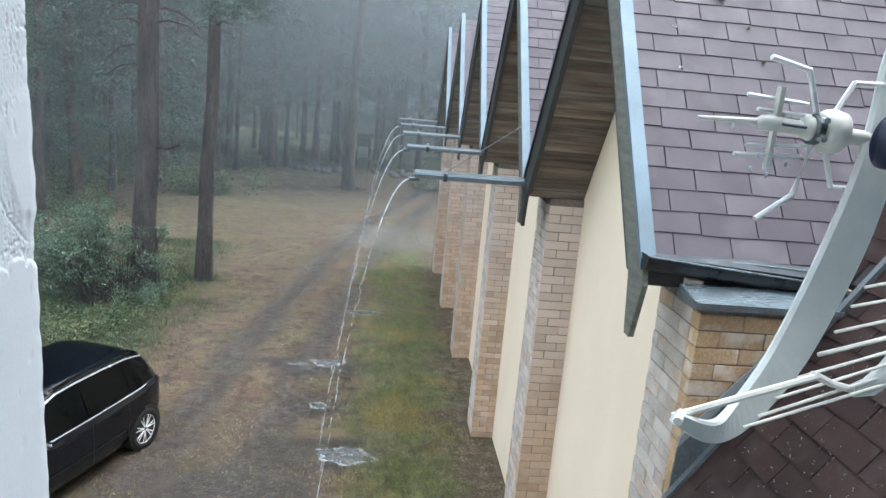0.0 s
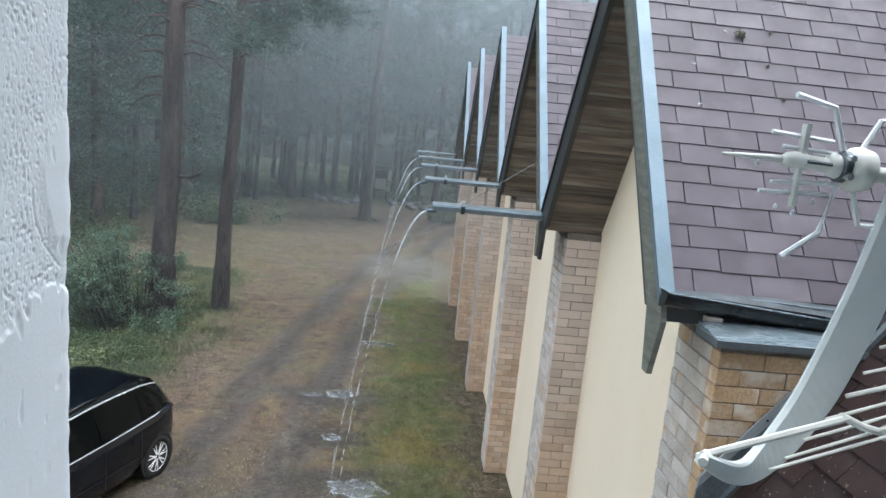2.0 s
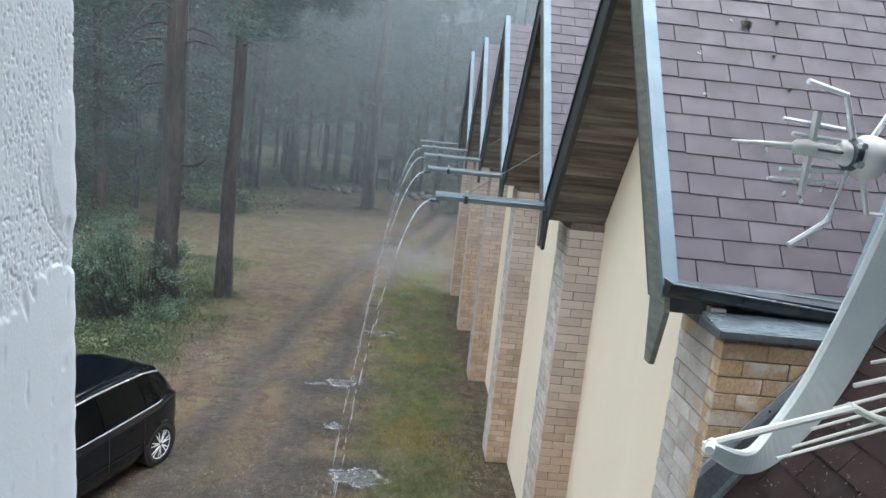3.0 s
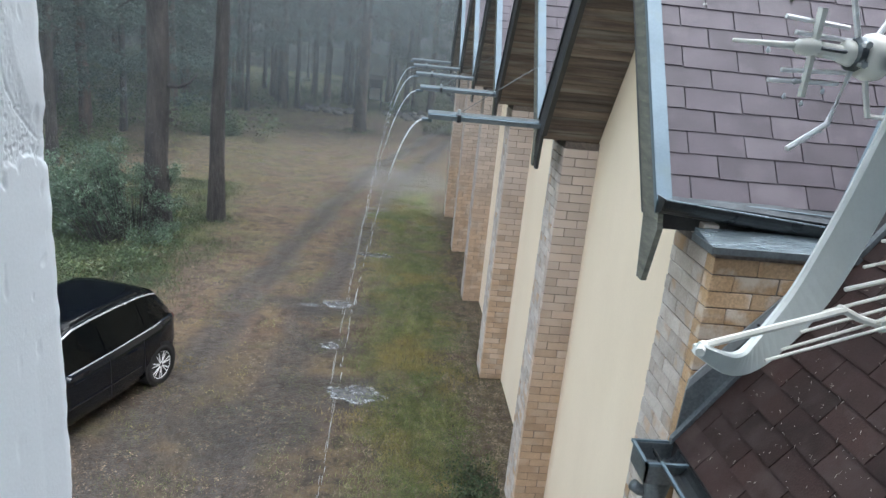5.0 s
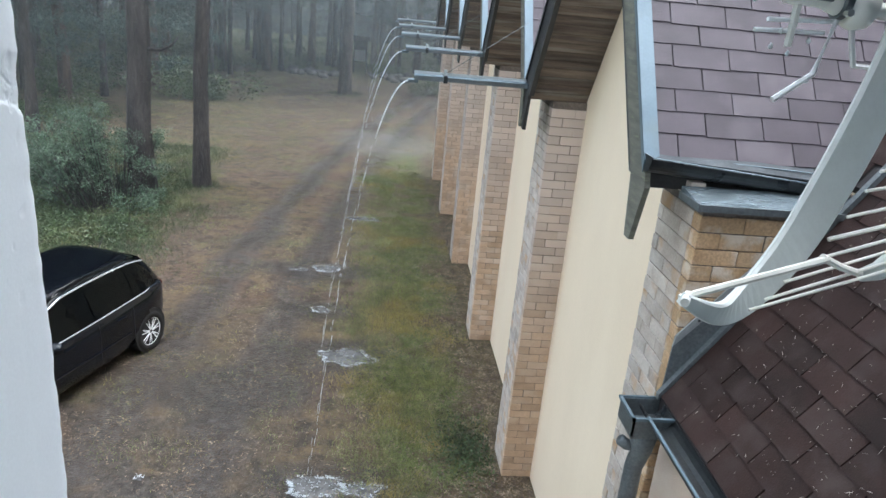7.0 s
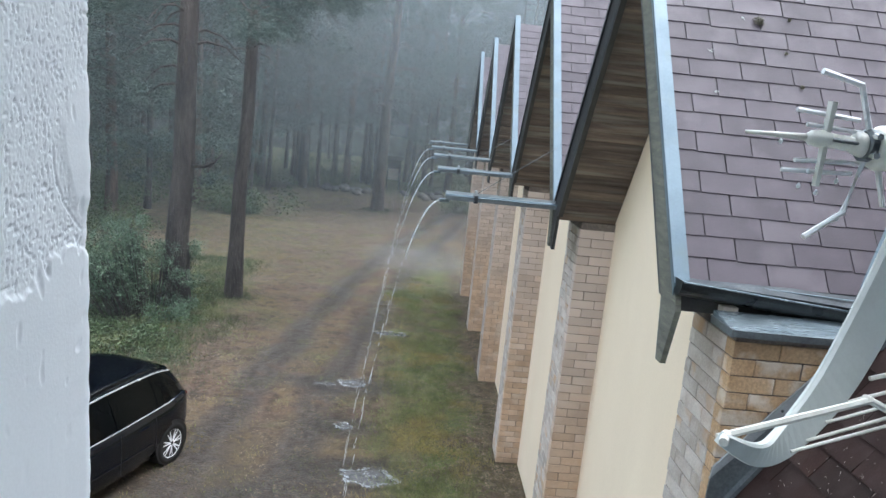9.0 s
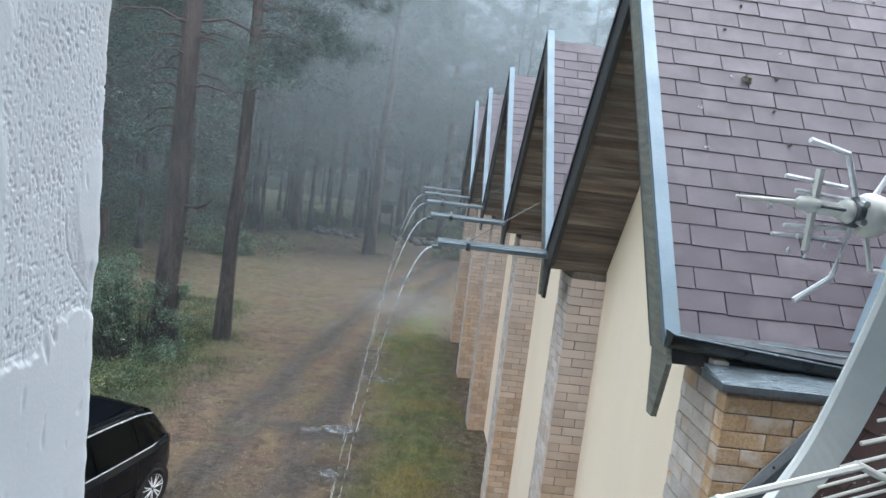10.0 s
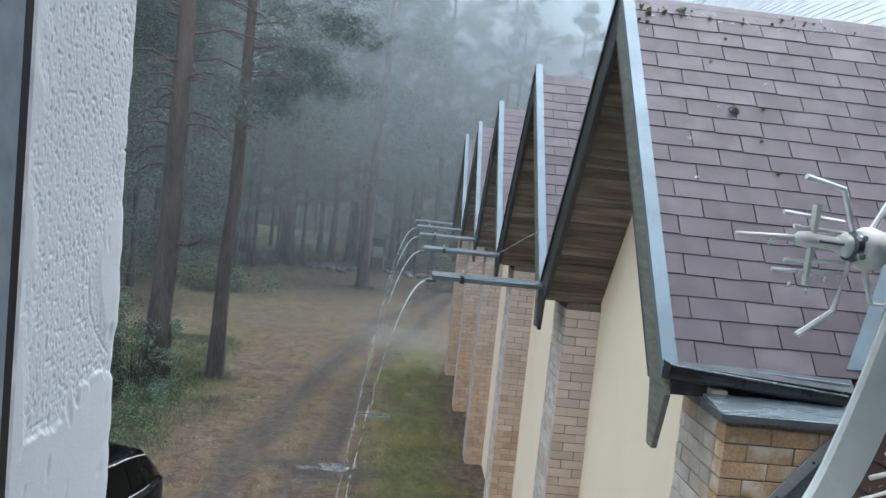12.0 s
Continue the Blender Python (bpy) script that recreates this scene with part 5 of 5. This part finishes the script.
    # the curved flat side frame of the reflector
    spine = B((-0.735, 0.985, 5.66), (-0.749, 0.98, 5.594), (-0.767, 0.956, 5.516), (-0.790, 0.931, 5.438), (-0.822, 0.907, 5.361), (-0.863, 0.882, 5.278), (-0.906, 0.858, 5.204), (-0.951, 0.833, 5.156), (-0.995, 0.809, 5.126), (-1.036, 0.784, 5.126), (-1.090, 0.76, 5.153))
    wid = (0.026, 0.027, 0.028, 0.030, 0.032, 0.031, 0.029, 0.025, 0.020, 0.014, 0.008)
    fine = []
    for i in range(10):
        a0, a1, a2, a3 = (Vector((*spine[min(10, max(0, i + o))], wid[min(10, max(0, i + o))])) for o in (-1, 0, 1, 2))
        for j in range(5):
            u = j / 5
            fine.append(0.5 * (2 * a1 + (a2 - a0) * u + (2 * a0 - 5 * a1 + 4 * a2 - a3) * u * u + (3 * a1 - a0 - 3 * a2 + a3) * u ** 3))
    fine.append(Vector((*spine[10], wid[10])))
    bm = bmesh.new()
    rows = []
    for i, pw in enumerate(fine):
        d = (fine[min(i + 1, 50)].to_3d() - fine[max(i - 1, 0)].to_3d()).normalized()
        s = d.cross(Vector((0, 1, 0))).normalized()
        nrm = s.cross(d).normalized() * 0.006
        p, w = pw.to_3d(), pw.w
        rows.append([bm.verts.new(q) for q in (p - s * w - nrm * 0.3, p - s * w * 0.85 - nrm, p + s * w * 0.85 - nrm, p + s * w - nrm * 0.3, p + s * w * 0.9 + nrm, p - s * w * 0.9 + nrm)])
    for r0, r1 in zip(rows, rows[1:]):
        for k in range(6):
            bm.faces.new((r0[k], r0[(k + 1) % 6], r1[(k + 1) % 6], r1[k]))
    bm.faces.new(rows[0])
    bm.faces.new(rows[-1])
    part("reflector_arm", bm, M_PLASTIC, a, "broad curved pale grey plastic arm")
    part("peg", tube(bmesh.new(), [(-1.092, -0.2, 5.153), (-1.080, -0.18, 5.155)], 0.0055, 8), M_IVORY, a)
    rods = (((-1.09, 0.77, 5.15), (-0.897, 0.80, 5.20), 0.0045), ((-0.982, 0.80, 5.126), (-0.702, 0.84, 5.207), 0.0021), ((-0.953, 0.82, 5.133), (-0.705, 0.84, 5.22), 0.0021),
            ((-0.927, 0.83, 5.155), (-0.708, 0.84, 5.234), 0.0021), ((-0.891, 0.85, 5.177), (-0.694, 0.86, 5.243), 0.0023), ((-0.855, 0.87, 5.204), (-0.681, 0.88, 5.254), 0.0032),
            ((-0.824, 0.89, 5.231), (-0.669, 0.90, 5.272), 0.0023), ((-0.801, 0.90, 5.266), (-0.658, 0.92, 5.293), 0.0023), ((-0.773, 0.92, 5.29), (-0.647, 0.94, 5.313), 0.0023))
    for p, q, w in rods:
        part("reflector_rod", tube(bmesh.new(), B(p, q), w, 6), M_IVORY, a)
    part("cross_strut", tube(bmesh.new(), B((-0.905, 0.80, 5.202), (-0.862, 0.82, 5.183), (-0.815, 0.84, 5.168)), 0.0048, 8), M_IVORY, a)
    part("far_arm", tube(bmesh.new(), B((-0.819, 0.84, 5.167), (-0.796, 0.84, 5.174), (-0.776, 0.84, 5.195), (-0.70, 0.86, 5.28), (-0.62, 0.9, 5.40)), [0.009, 0.013, 0.014, 0.015, 0.015], 8), M_PLASTIC, a, smooth=True)
    part("wall_bracket", tube(bmesh.new(), [(-0.50, 0, 5.47), (-0.48, -0.2, 5.47), (-0.48, JY - 0.95 - 0.01, 5.47)], 0.016, 8), M_SLATE, a)
    part("mount", tube(bmesh.new(), B((-0.735, 0.985, 5.66), (-0.60, 0.96, 5.60), (-0.50, 0.95, 5.47)), 0.012, 8), M_SLATE, a)
    drops = random.Random(4)
    for x, z in ((-0.99, 5.497), (-0.955, 5.441), (-0.93, 5.434), (-0.905, 5.452), (-0.945, 5.461), (-0.895, 5.402), (-0.80, 5.415), (-0.76, 5.562), (-0.93, 5.530)):
        part("raindrop", tube(bmesh.new(), [(x, -0.002, z - 0.006), (x, -0.002, z - 0.003), (x, -0.002, z + 0.002)], [0.0014, 0.0036, 0.001], 6), M_DROP, a, smooth=True)


aerial()


# ---- parked car ----
def interp(table, x):
    for (x0, *a), (x1, *b) in zip(table, table[1:]):
        if x <= x1:
            u = max(0, (x - x0) / (x1 - x0))
            return [p + (q - p) * u for p, q in zip(a, b)]
    return list(table[-1][1:])


def car():
    c = thing("parked_car", "black hatchback with chrome window trim parked on the wet drive", "car", at=(-5.98, 8.98, 0.0))
    c.rotation_euler = (0, 0, radians(-108.9))
    # x, half width, underside, beltline
    low = ((-1.98, 0.58, 0.52, 0.84), (-1.94, 0.68, 0.36, 0.92), (-1.8, 0.78, 0.27, 0.975), (-1.45, 0.865, 0.22, 0.99), (-0.6, 0.895, 0.20, 0.965), (0.4, 0.895, 0.20, 0.94), (1.0, 0.88, 0.20, 0.93), (1.5, 0.86, 0.22, 0.86), (1.9, 0.76, 0.26, 0.74), (2.08, 0.60, 0.30, 0.62), (2.12, 0.5, 0.36, 0.5))
    # x, half width at the belt, half width at the roof, roof height
    high = ((-1.90, 0.66, 0.60, 0.97), (-1.78, 0.72, 0.55, 1.20), (-1.60, 0.77, 0.53, 1.38), (-1.3, 0.83, 0.58, 1.465), (-0.4, 0.845, 0.60, 1.495), (0.15, 0.84, 0.60, 1.455), (0.5, 0.83, 0.61, 1.31), (1.02, 0.80, 0.70, 0.945))
    bm = bmesh.new()
    rings = []
    N = 40
    for i in range(N + 1):
        x = -1.98 + 4.10 * i / N
        w, zb, belt = interp(low, x)
        half = [(0, zb), (w * 0.86, zb), (w * 0.96, zb + 0.06), (w * 0.985, zb + 0.2), (w, 0.55), (w * 0.998, belt - 0.2), (w * 0.985, belt - 0.07), (w * 0.95, belt - 0.01), (w * 0.9, belt), (0, belt + 0.02)]
        rings.append([bm.verts.new((x, y, z)) for y, z in half] + [bm.verts.new((x, -y, z)) for y, z in half[-2:0:-1]])
    for a, b in zip(rings, rings[1:]):
        for k in range(len(a)):
            bm.faces.new((a[k], a[(k + 1) % len(a)], b[(k + 1) % len(a)], b[k]))
    bm.faces.new(rings[0])
    bm.faces.new(rings[-1])
    part("body", bm, M_CAR, c, smooth=True)
    bm = bmesh.new()
    rings = []
    for i in range(25):
        x = -1.90 + 2.92 * i / 24
        wb, wt, zt = interp(high, x)
        belt = interp(low, x)[2] - 0.02
        half = [(0, belt), (wb, belt), (wb + (wt - wb) * 0.5 + 0.012, belt + (zt - belt) * 0.5), (wt + 0.03, zt - 0.05), (wt, zt - 0.015), (wt * 0.6, zt + 0.012), (0, zt + 0.018)]
        rings.append([bm.verts.new((x, y, max(z, belt))) for y, z in half] + [bm.verts.new((x, -y, max(z, belt))) for y, z in half[-2:0:-1]])
    for a, b in zip(rings, rings[1:]):
        for k in range(len(a)):
            bm.faces.new((a[k], a[(k + 1) % len(a)], b[(k + 1) % len(a)], b[k]))
    bm.faces.new(rings[0])
    bm.faces.new(rings[-1])
    part("cabin", bm, M_PILLAR, c, smooth=True)
    bm, rows = bmesh.new(), []
    for i in range(13):
        x = -1.62 + 1.98 * i / 12
        wb, wt, zt = interp(high, x)
        rows.append([bm.verts.new((x, q * (wt + 0.012), zt + h)) for q, h in ((-1, -0.016), (-0.85, 0.006), (-0.6, 0.018), (-0.3, 0.024), (0, 0.026), (0.3, 0.024), (0.6, 0.018), (0.85, 0.006), (1, -0.016))])
    for a, b in zip(rows, rows[1:]):
        for k in range(8):
            bm.faces.new((a[k], a[k + 1], b[k + 1], b[k]))
    bmesh.ops.solidify(bm, geom=bm.faces[:], thickness=0.004)
    part("roof_panel", bm, M_CAR, c, "wet black painted roof", smooth=True)

    def side_point(x, u, s, out):
        wb, wt, zt = interp(high, x)
        belt = interp(low, x)[2] - 0.02
        y = wb + (wt + 0.03 - wb) * u + 0.014 * math.sin(math.pi * min(1, u)) + out
        return (x, s * y, belt + (zt - 0.05 - belt) * u)

    def pane(name, x0, x1, x0t, x1t, s):
        bm = bmesh.new()
        grid = [[bm.verts.new(side_point((x0 + (x0t - x0) * v) * (1 - h) + (x1 + (x1t - x1) * v) * h, 0.05 + 0.93 * v, s, 0.006)) for v in (0, 0.25, 0.5, 0.75, 1)] for h in (0, 0.25, 0.5, 0.75, 1)]
        for a, b in zip(grid, grid[1:]):
            for k in range(4):
                bm.faces.new((a[k], a[k + 1], b[k + 1], b[k]))
        bmesh.ops.solidify(bm, geom=bm.faces[:], thickness=0.004)
        part(name, bm, M_GLASS, c, "dark tinted glass")
    for s in (1, -1):
        pane("quarter_window", -1.70, -1.085, -1.50, -1.085, s)
        pane("rear_window", -1.065, -0.27, -1.065, -0.26, s)
        pane("front_window", -0.245, 0.86, -0.235, 0.26, s)
        part("belt_trim", tube(bmesh.new(), [side_point(x, 0.02, s, 0.012) for x in (-1.45, -1.3, -0.9, -0.4, 0.1, 0.5, 0.72)], [0.006, 0.012, 0.011, 0.010, 0.010, 0.010, 0.007], 6), M_CHROME, c, "bright chrome strip")
        part("roof_rail", tube(bmesh.new(), [side_point(x, 0.985, s, 0.012) for x in (-1.6, -1.45, -1.2, -0.7, -0.2, 0.12, 0.3, 0.5, 0.7, 0.92)], 0.014, 6), M_CHROME, c, "bright chrome roof trim")
        for x in (-0.72, 0.28):
            bm = box(bmesh.new(), x - 0.09, x + 0.09, s * 0.885 - 0.02, s * 0.885 + 0.025, 0.79, 0.815, bevel=0.006)
            part("door_handle", bm, M_CAR, c)
        for x in (-0.98, -0.27, 0.86):
            w = interp(low, x)[0]
            part("door_seam", tube(bmesh.new(), [(x, s * (w * 0.998), 0.32), (x, s * (w + 0.002), 0.55), (x, s * (w * 1.0), 0.78), (x, s * (w * 0.985), 0.89)], 0.004, 5), M_SEAL, c)
        part("side_moulding", tube(bmesh.new(), [(x, s * (interp(low, x)[0] + 0.004), 0.50) for x in (-0.9, -0.4, 0.1, 0.6, 0.85)], 0.012, 6), M_CAR, c)
        bm = bmesh.new()
        bmesh.ops.create_uvsphere(bm, u_segments=14, v_segments=8, radius=1)
        bmesh.ops.transform(bm, matrix=Matrix.Translation((0.62, s * 1.0, 1.0)) @ Matrix.Diagonal((0.07, 0.11, 0.075, 1)), verts=bm.verts)
        tube(bm, [(0.62, s * 0.86, 0.95), (0.62, s * 0.96, 0.98)], 0.025, 6)
        part("wing_mirror", bm, M_CAR, c, smooth=True)
        bm = box(bmesh.new(), -1.93, -1.74, s * 0.63 - 0.06, s * 0.63 + 0.07, 0.76, 0.93, bevel=0.03)
        part("tail_light", bm, M_RED, c, "dark red tail light")
    # glass front and back
    for nm, xs in (("windscreen", (0.26, 0.98)), ("rear_screen", (-1.62, -1.86))):
        bm = bmesh.new()
        rows = []
        for i in range(6):
            x = xs[0] + (xs[1] - xs[0]) * i / 5
            wb, wt, zt = interp(high, x)
            rows.append([bm.verts.new((x, wt * 0.92 * q, zt + 0.026 - 0.012 * abs(q))) for q in (-1, -0.5, 0, 0.5, 1)])
        for a, b in zip(rows, rows[1:]):
            for k in range(4):
                bm.faces.new((a[k], a[k + 1], b[k + 1], b[k]))
        bmesh.ops.solidify(bm, geom=bm.faces[:], thickness=0.004)
        part(nm, bm, M_GLASS, c, smooth=True)
    part("roof_aerial", tube(bmesh.new(), [(-1.4, 0, 1.47), (-1.52, 0, 1.62)], [0.008, 0.003], 6), M_SEAL, c)
    part("rear_bumper", box(bmesh.new(), -2.0, -1.9, -0.6, 0.6, 0.36, 0.54, bevel=0.04), M_CAR, c)
    for s in (1, -1):
        for x in (-1.35, 1.25):
            arch = bmesh.new()
            bmesh.ops.create_cone(arch, cap_ends=True, segments=28, radius1=0.345, radius2=0.345, depth=0.20)
            bmesh.ops.transform(arch, matrix=Matrix.Translation((x, s * 0.768, 0.335)) @ Matrix.Rotation(math.pi / 2, 4, "X"), verts=arch.verts)
            part("wheel_arch", arch, M_SEAL, c)
            bm = bmesh.new()
            prof = [(0.215, -0.10), (0.29, -0.105), (0.315, -0.08), (0.322, 0.0), (0.315, 0.08), (0.29, 0.105), (0.215, 0.10)]
            n = 32
            rr = [[bm.verts.new((q * math.cos(2 * math.pi * i / n), d, q * math.sin(2 * math.pi * i / n))) for q, d in prof] for i in range(n)]
            for i in range(n):
                for k in range(len(prof)):
                    bm.faces.new((rr[i][k], rr[i][(k + 1) % 7], rr[(i + 1) % n][(k + 1) % 7], rr[(i + 1) % n][k]))
            bmesh.ops.transform(bm, matrix=Matrix.Translation((x, s * 0.775, 0.318)), verts=bm.verts)
            wh = part("wheel", bm, M_RUBBER, c, "black tyre on a silver alloy wheel", smooth=True)
            bm = bmesh.new()
            yo = s * 0.862
            for i in range(28):
                a0, a1 = 2 * math.pi * i / 28, 2 * math.pi * (i + 1) / 28
                q = [bm.verts.new((x + r_ * math.cos(a_), y_, 0.318 + r_ * math.sin(a_))) for r_, a_, y_ in ((0.218, a0, yo + s * 0.012), (0.218, a1, yo + s * 0.012), (0.195, a1, yo), (0.195, a0, yo), )]
                bm.faces.new(q)
            part("rim", bm, M_ALU, wh)
            part("hub", tube(bmesh.new(), [(x, yo - s * 0.04, 0.318), (x, yo + s * 0.005, 0.318)], [0.05, 0.042], 14), M_ALU, wh)
            for i in range(7):
                for d in (-0.15, 0.15):
                    a0 = 2 * math.pi * i / 7 + 0.3
                    part("spoke", tube(bmesh.new(), [(x + 0.03 * math.cos(a0), yo, 0.318 + 0.03 * math.sin(a0)), (x + 0.205 * math.cos(a0 + d), yo - s * 0.004, 0.318 + 0.205 * math.sin(a0 + d))], [0.016, 0.014], 5), M_ALU, wh)


M_RED = surf("red_lamp_plastic", (0.10, 0.008, 0.008), (0.08, 0.006, 0.006), 5, 0.12, 0)
car()


# ---- board and stones at the far edge of the clearing ----
def notice_board():
    b = thing("notice_board", "dark roofed wooden board with a white panel among the trees", "board", at=(-3.10, 50.4, height(-3.10, 50.4)))
    b.scale = (0.85, 0.92, 0.92)
    for x in (-0.5, 0.5):
        part("post", tube(bmesh.new(), [(x, 0, -0.1), (x, 0, 2.5)], 0.06, 8), M_DARKWOOD, b)
    part("board", box(bmesh.new(), -0.45, 0.45, -0.05, 0.05, 1.0, 2.3, bevel=0.01), M_DARKWOOD, b)
    part("white_panel", box(bmesh.new(), -0.46, 0.40, -0.12, -0.062, 0.85, 1.66, bevel=0.01), M_WHITE, b, "white painted panel")
    part("little_roof", prism(bmesh.new(), [(-0.3, 2.35), (0, 2.62), (0.3, 2.35), (0, 2.55)], -0.75, 0.75), M_DARKWOOD, b)


notice_board()


def stones():
    r = random.Random(17)
    for i in range(46):
        if i < 26:
            x, y = r.uniform(-7.6, -4.4), 47.2 + r.gauss(0, 0.7)
        else:
            x, y = r.uniform(-2.6, 0.4), 48.3 + r.gauss(0, 0.9)
        s = r.uniform(0.14, 0.34)
        bm = bmesh.new()
        bmesh.ops.create_icosphere(bm, subdivisions=2, radius=s)
        for v in bm.verts:
            v.co *= 1 + 0.35 * noise.noise(v.co * 4 + Vector((i * 3, 0, 0)))
            v.co.z *= 0.7
        t = part("field_stone", bm, M_STONE, smooth=True)
        t.location = (x, y, height(x, y) + s * 0.3)
        tagged(t, "grey rounded field stone bordering a planting bed", "stone", "bed of field stones")


stones()


# ---- moss, lichen and litter on the roofs ----
def on_gable(x, s, lift=0.012):
    return slope_matrix(Y0, 1, x, s) @ Vector((0, 0, lift))


M_MOSS = surf("moss", (0.15, 0.145, 0.10), (0.21, 0.20, 0.14), 20, 0.9, 0, island=0.4, fine=40)
M_LICHEN = surf("pale_lichen", (0.55, 0.57, 0.54), (0.45, 0.48, 0.45), 30, 0.9, 0.1, fine=90)


def clump(x, s, size, seed):
    t = thing("moss_clump", "small dark moss clump growing on wet shingles", "moss", "moss clumps", at=tuple(on_gable(x, s)))
    me = leaf_cloud("moss", ((0, 0, size * 0.25, size), (size * 0.5, 0, 0.2 * size, size * 0.7)), 420, size * 0.35, M_MOSS, seed, -1)
    new("tuft", me).parent = t
    return t


for i, (x, s, z) in enumerate(((0.70, 1.90, 0.032), (0.86, 1.66, 0.011), (0.18, 2.80, 0.024), (0.10, 2.72, 0.014), (0.30, 2.82, 0.018), (0.75, 2.62, 0.011), (0.92, 1.95, 0.012), (0.16, 2.70, 0.014), (0.44, 2.86, 0.025), (0.93, 1.40, 0.013), (1.0, 1.0, 0.013), (0.60, 2.36, 0.010))):
    clump(x, s, z, 70 + i)
mossy = random.Random(19)
for i in range(34):
    clump(0.12 + 2.4 * mossy.random() ** 1.6, 2.86 + mossy.gauss(0, 0.035), mossy.uniform(0.005, 0.014), 200 + i)
for i in range(16):
    t = clump(0.0, 0.0, mossy.uniform(0.007, 0.016), 260 + i)
    t.location = (mossy.uniform(0.1, 1.6), Y0 + BAY - 0.06 + mossy.gauss(0, 0.03), ZR - 0.125)
r = random.Random(8)
for i, (x, s) in enumerate(((0.36, 1.62), (0.74, 2.8), (0.83, 2.8), (0.60, 1.93), (0.37, 1.3), (1.2, 2.8), (1.45, 2.8), (0.95, 2.82), (0.5, 2.82), (0.22, 2.78), (0.62, 2.86), (0.70, 2.88), (1.05, 2.88), (1.62, 2.86), (0.15, 2.62), (0.98, 2.2))):
    bm = bmesh.new()
    for _ in range(7):
        q = Vector((r.gauss(0, 0.010), r.gauss(0, 0.008), 0))
        tube(bm, [q, q + Vector((0.001, 0, 0.003))], [r.uniform(0.003, 0.007), 0.002], 6)
    o = part("lichen_spot", bm, M_LICHEN)
    o.matrix_world = slope_matrix(Y0, 1, x, s) @ Matrix.Translation((0, 0, 0.009))
    tagged(o, "pale lichen spot on a wet shingle", "lichen", "lichen spots")


def roof_litter():
    rr = random.Random(12)
    bm = bmesh.new()
    for _ in range(1300):
        m = roof_frame(rr.uniform(0.7, 3.28), rr.uniform(0.02, 2.6))
        p = m @ Vector((0, 0, 0.014))
        d = (m.to_3x3() @ Vector((rr.gauss(0, 1), rr.gauss(0, 1), 0.1))).normalized() * rr.choice((0.003, 0.004, 0.006, 0.006, 0.012))
        tube(bm, [p - d, p + Vector((0, 0, 0.002)), p + d], [0.0008, rr.uniform(0.0008, 0.002), 0.0004], 4, cap=False)
    tagged(part("roof_litter", bm, M_STRAW), "bits of straw, seeds and needles on the wet brown roof", "litter", kind="stuff")


M_STRAW = surf("wet_straw", (0.24, 0.21, 0.18), (0.36, 0.34, 0.31), 9, 0.6, 0, island=0.4)
roof_litter()
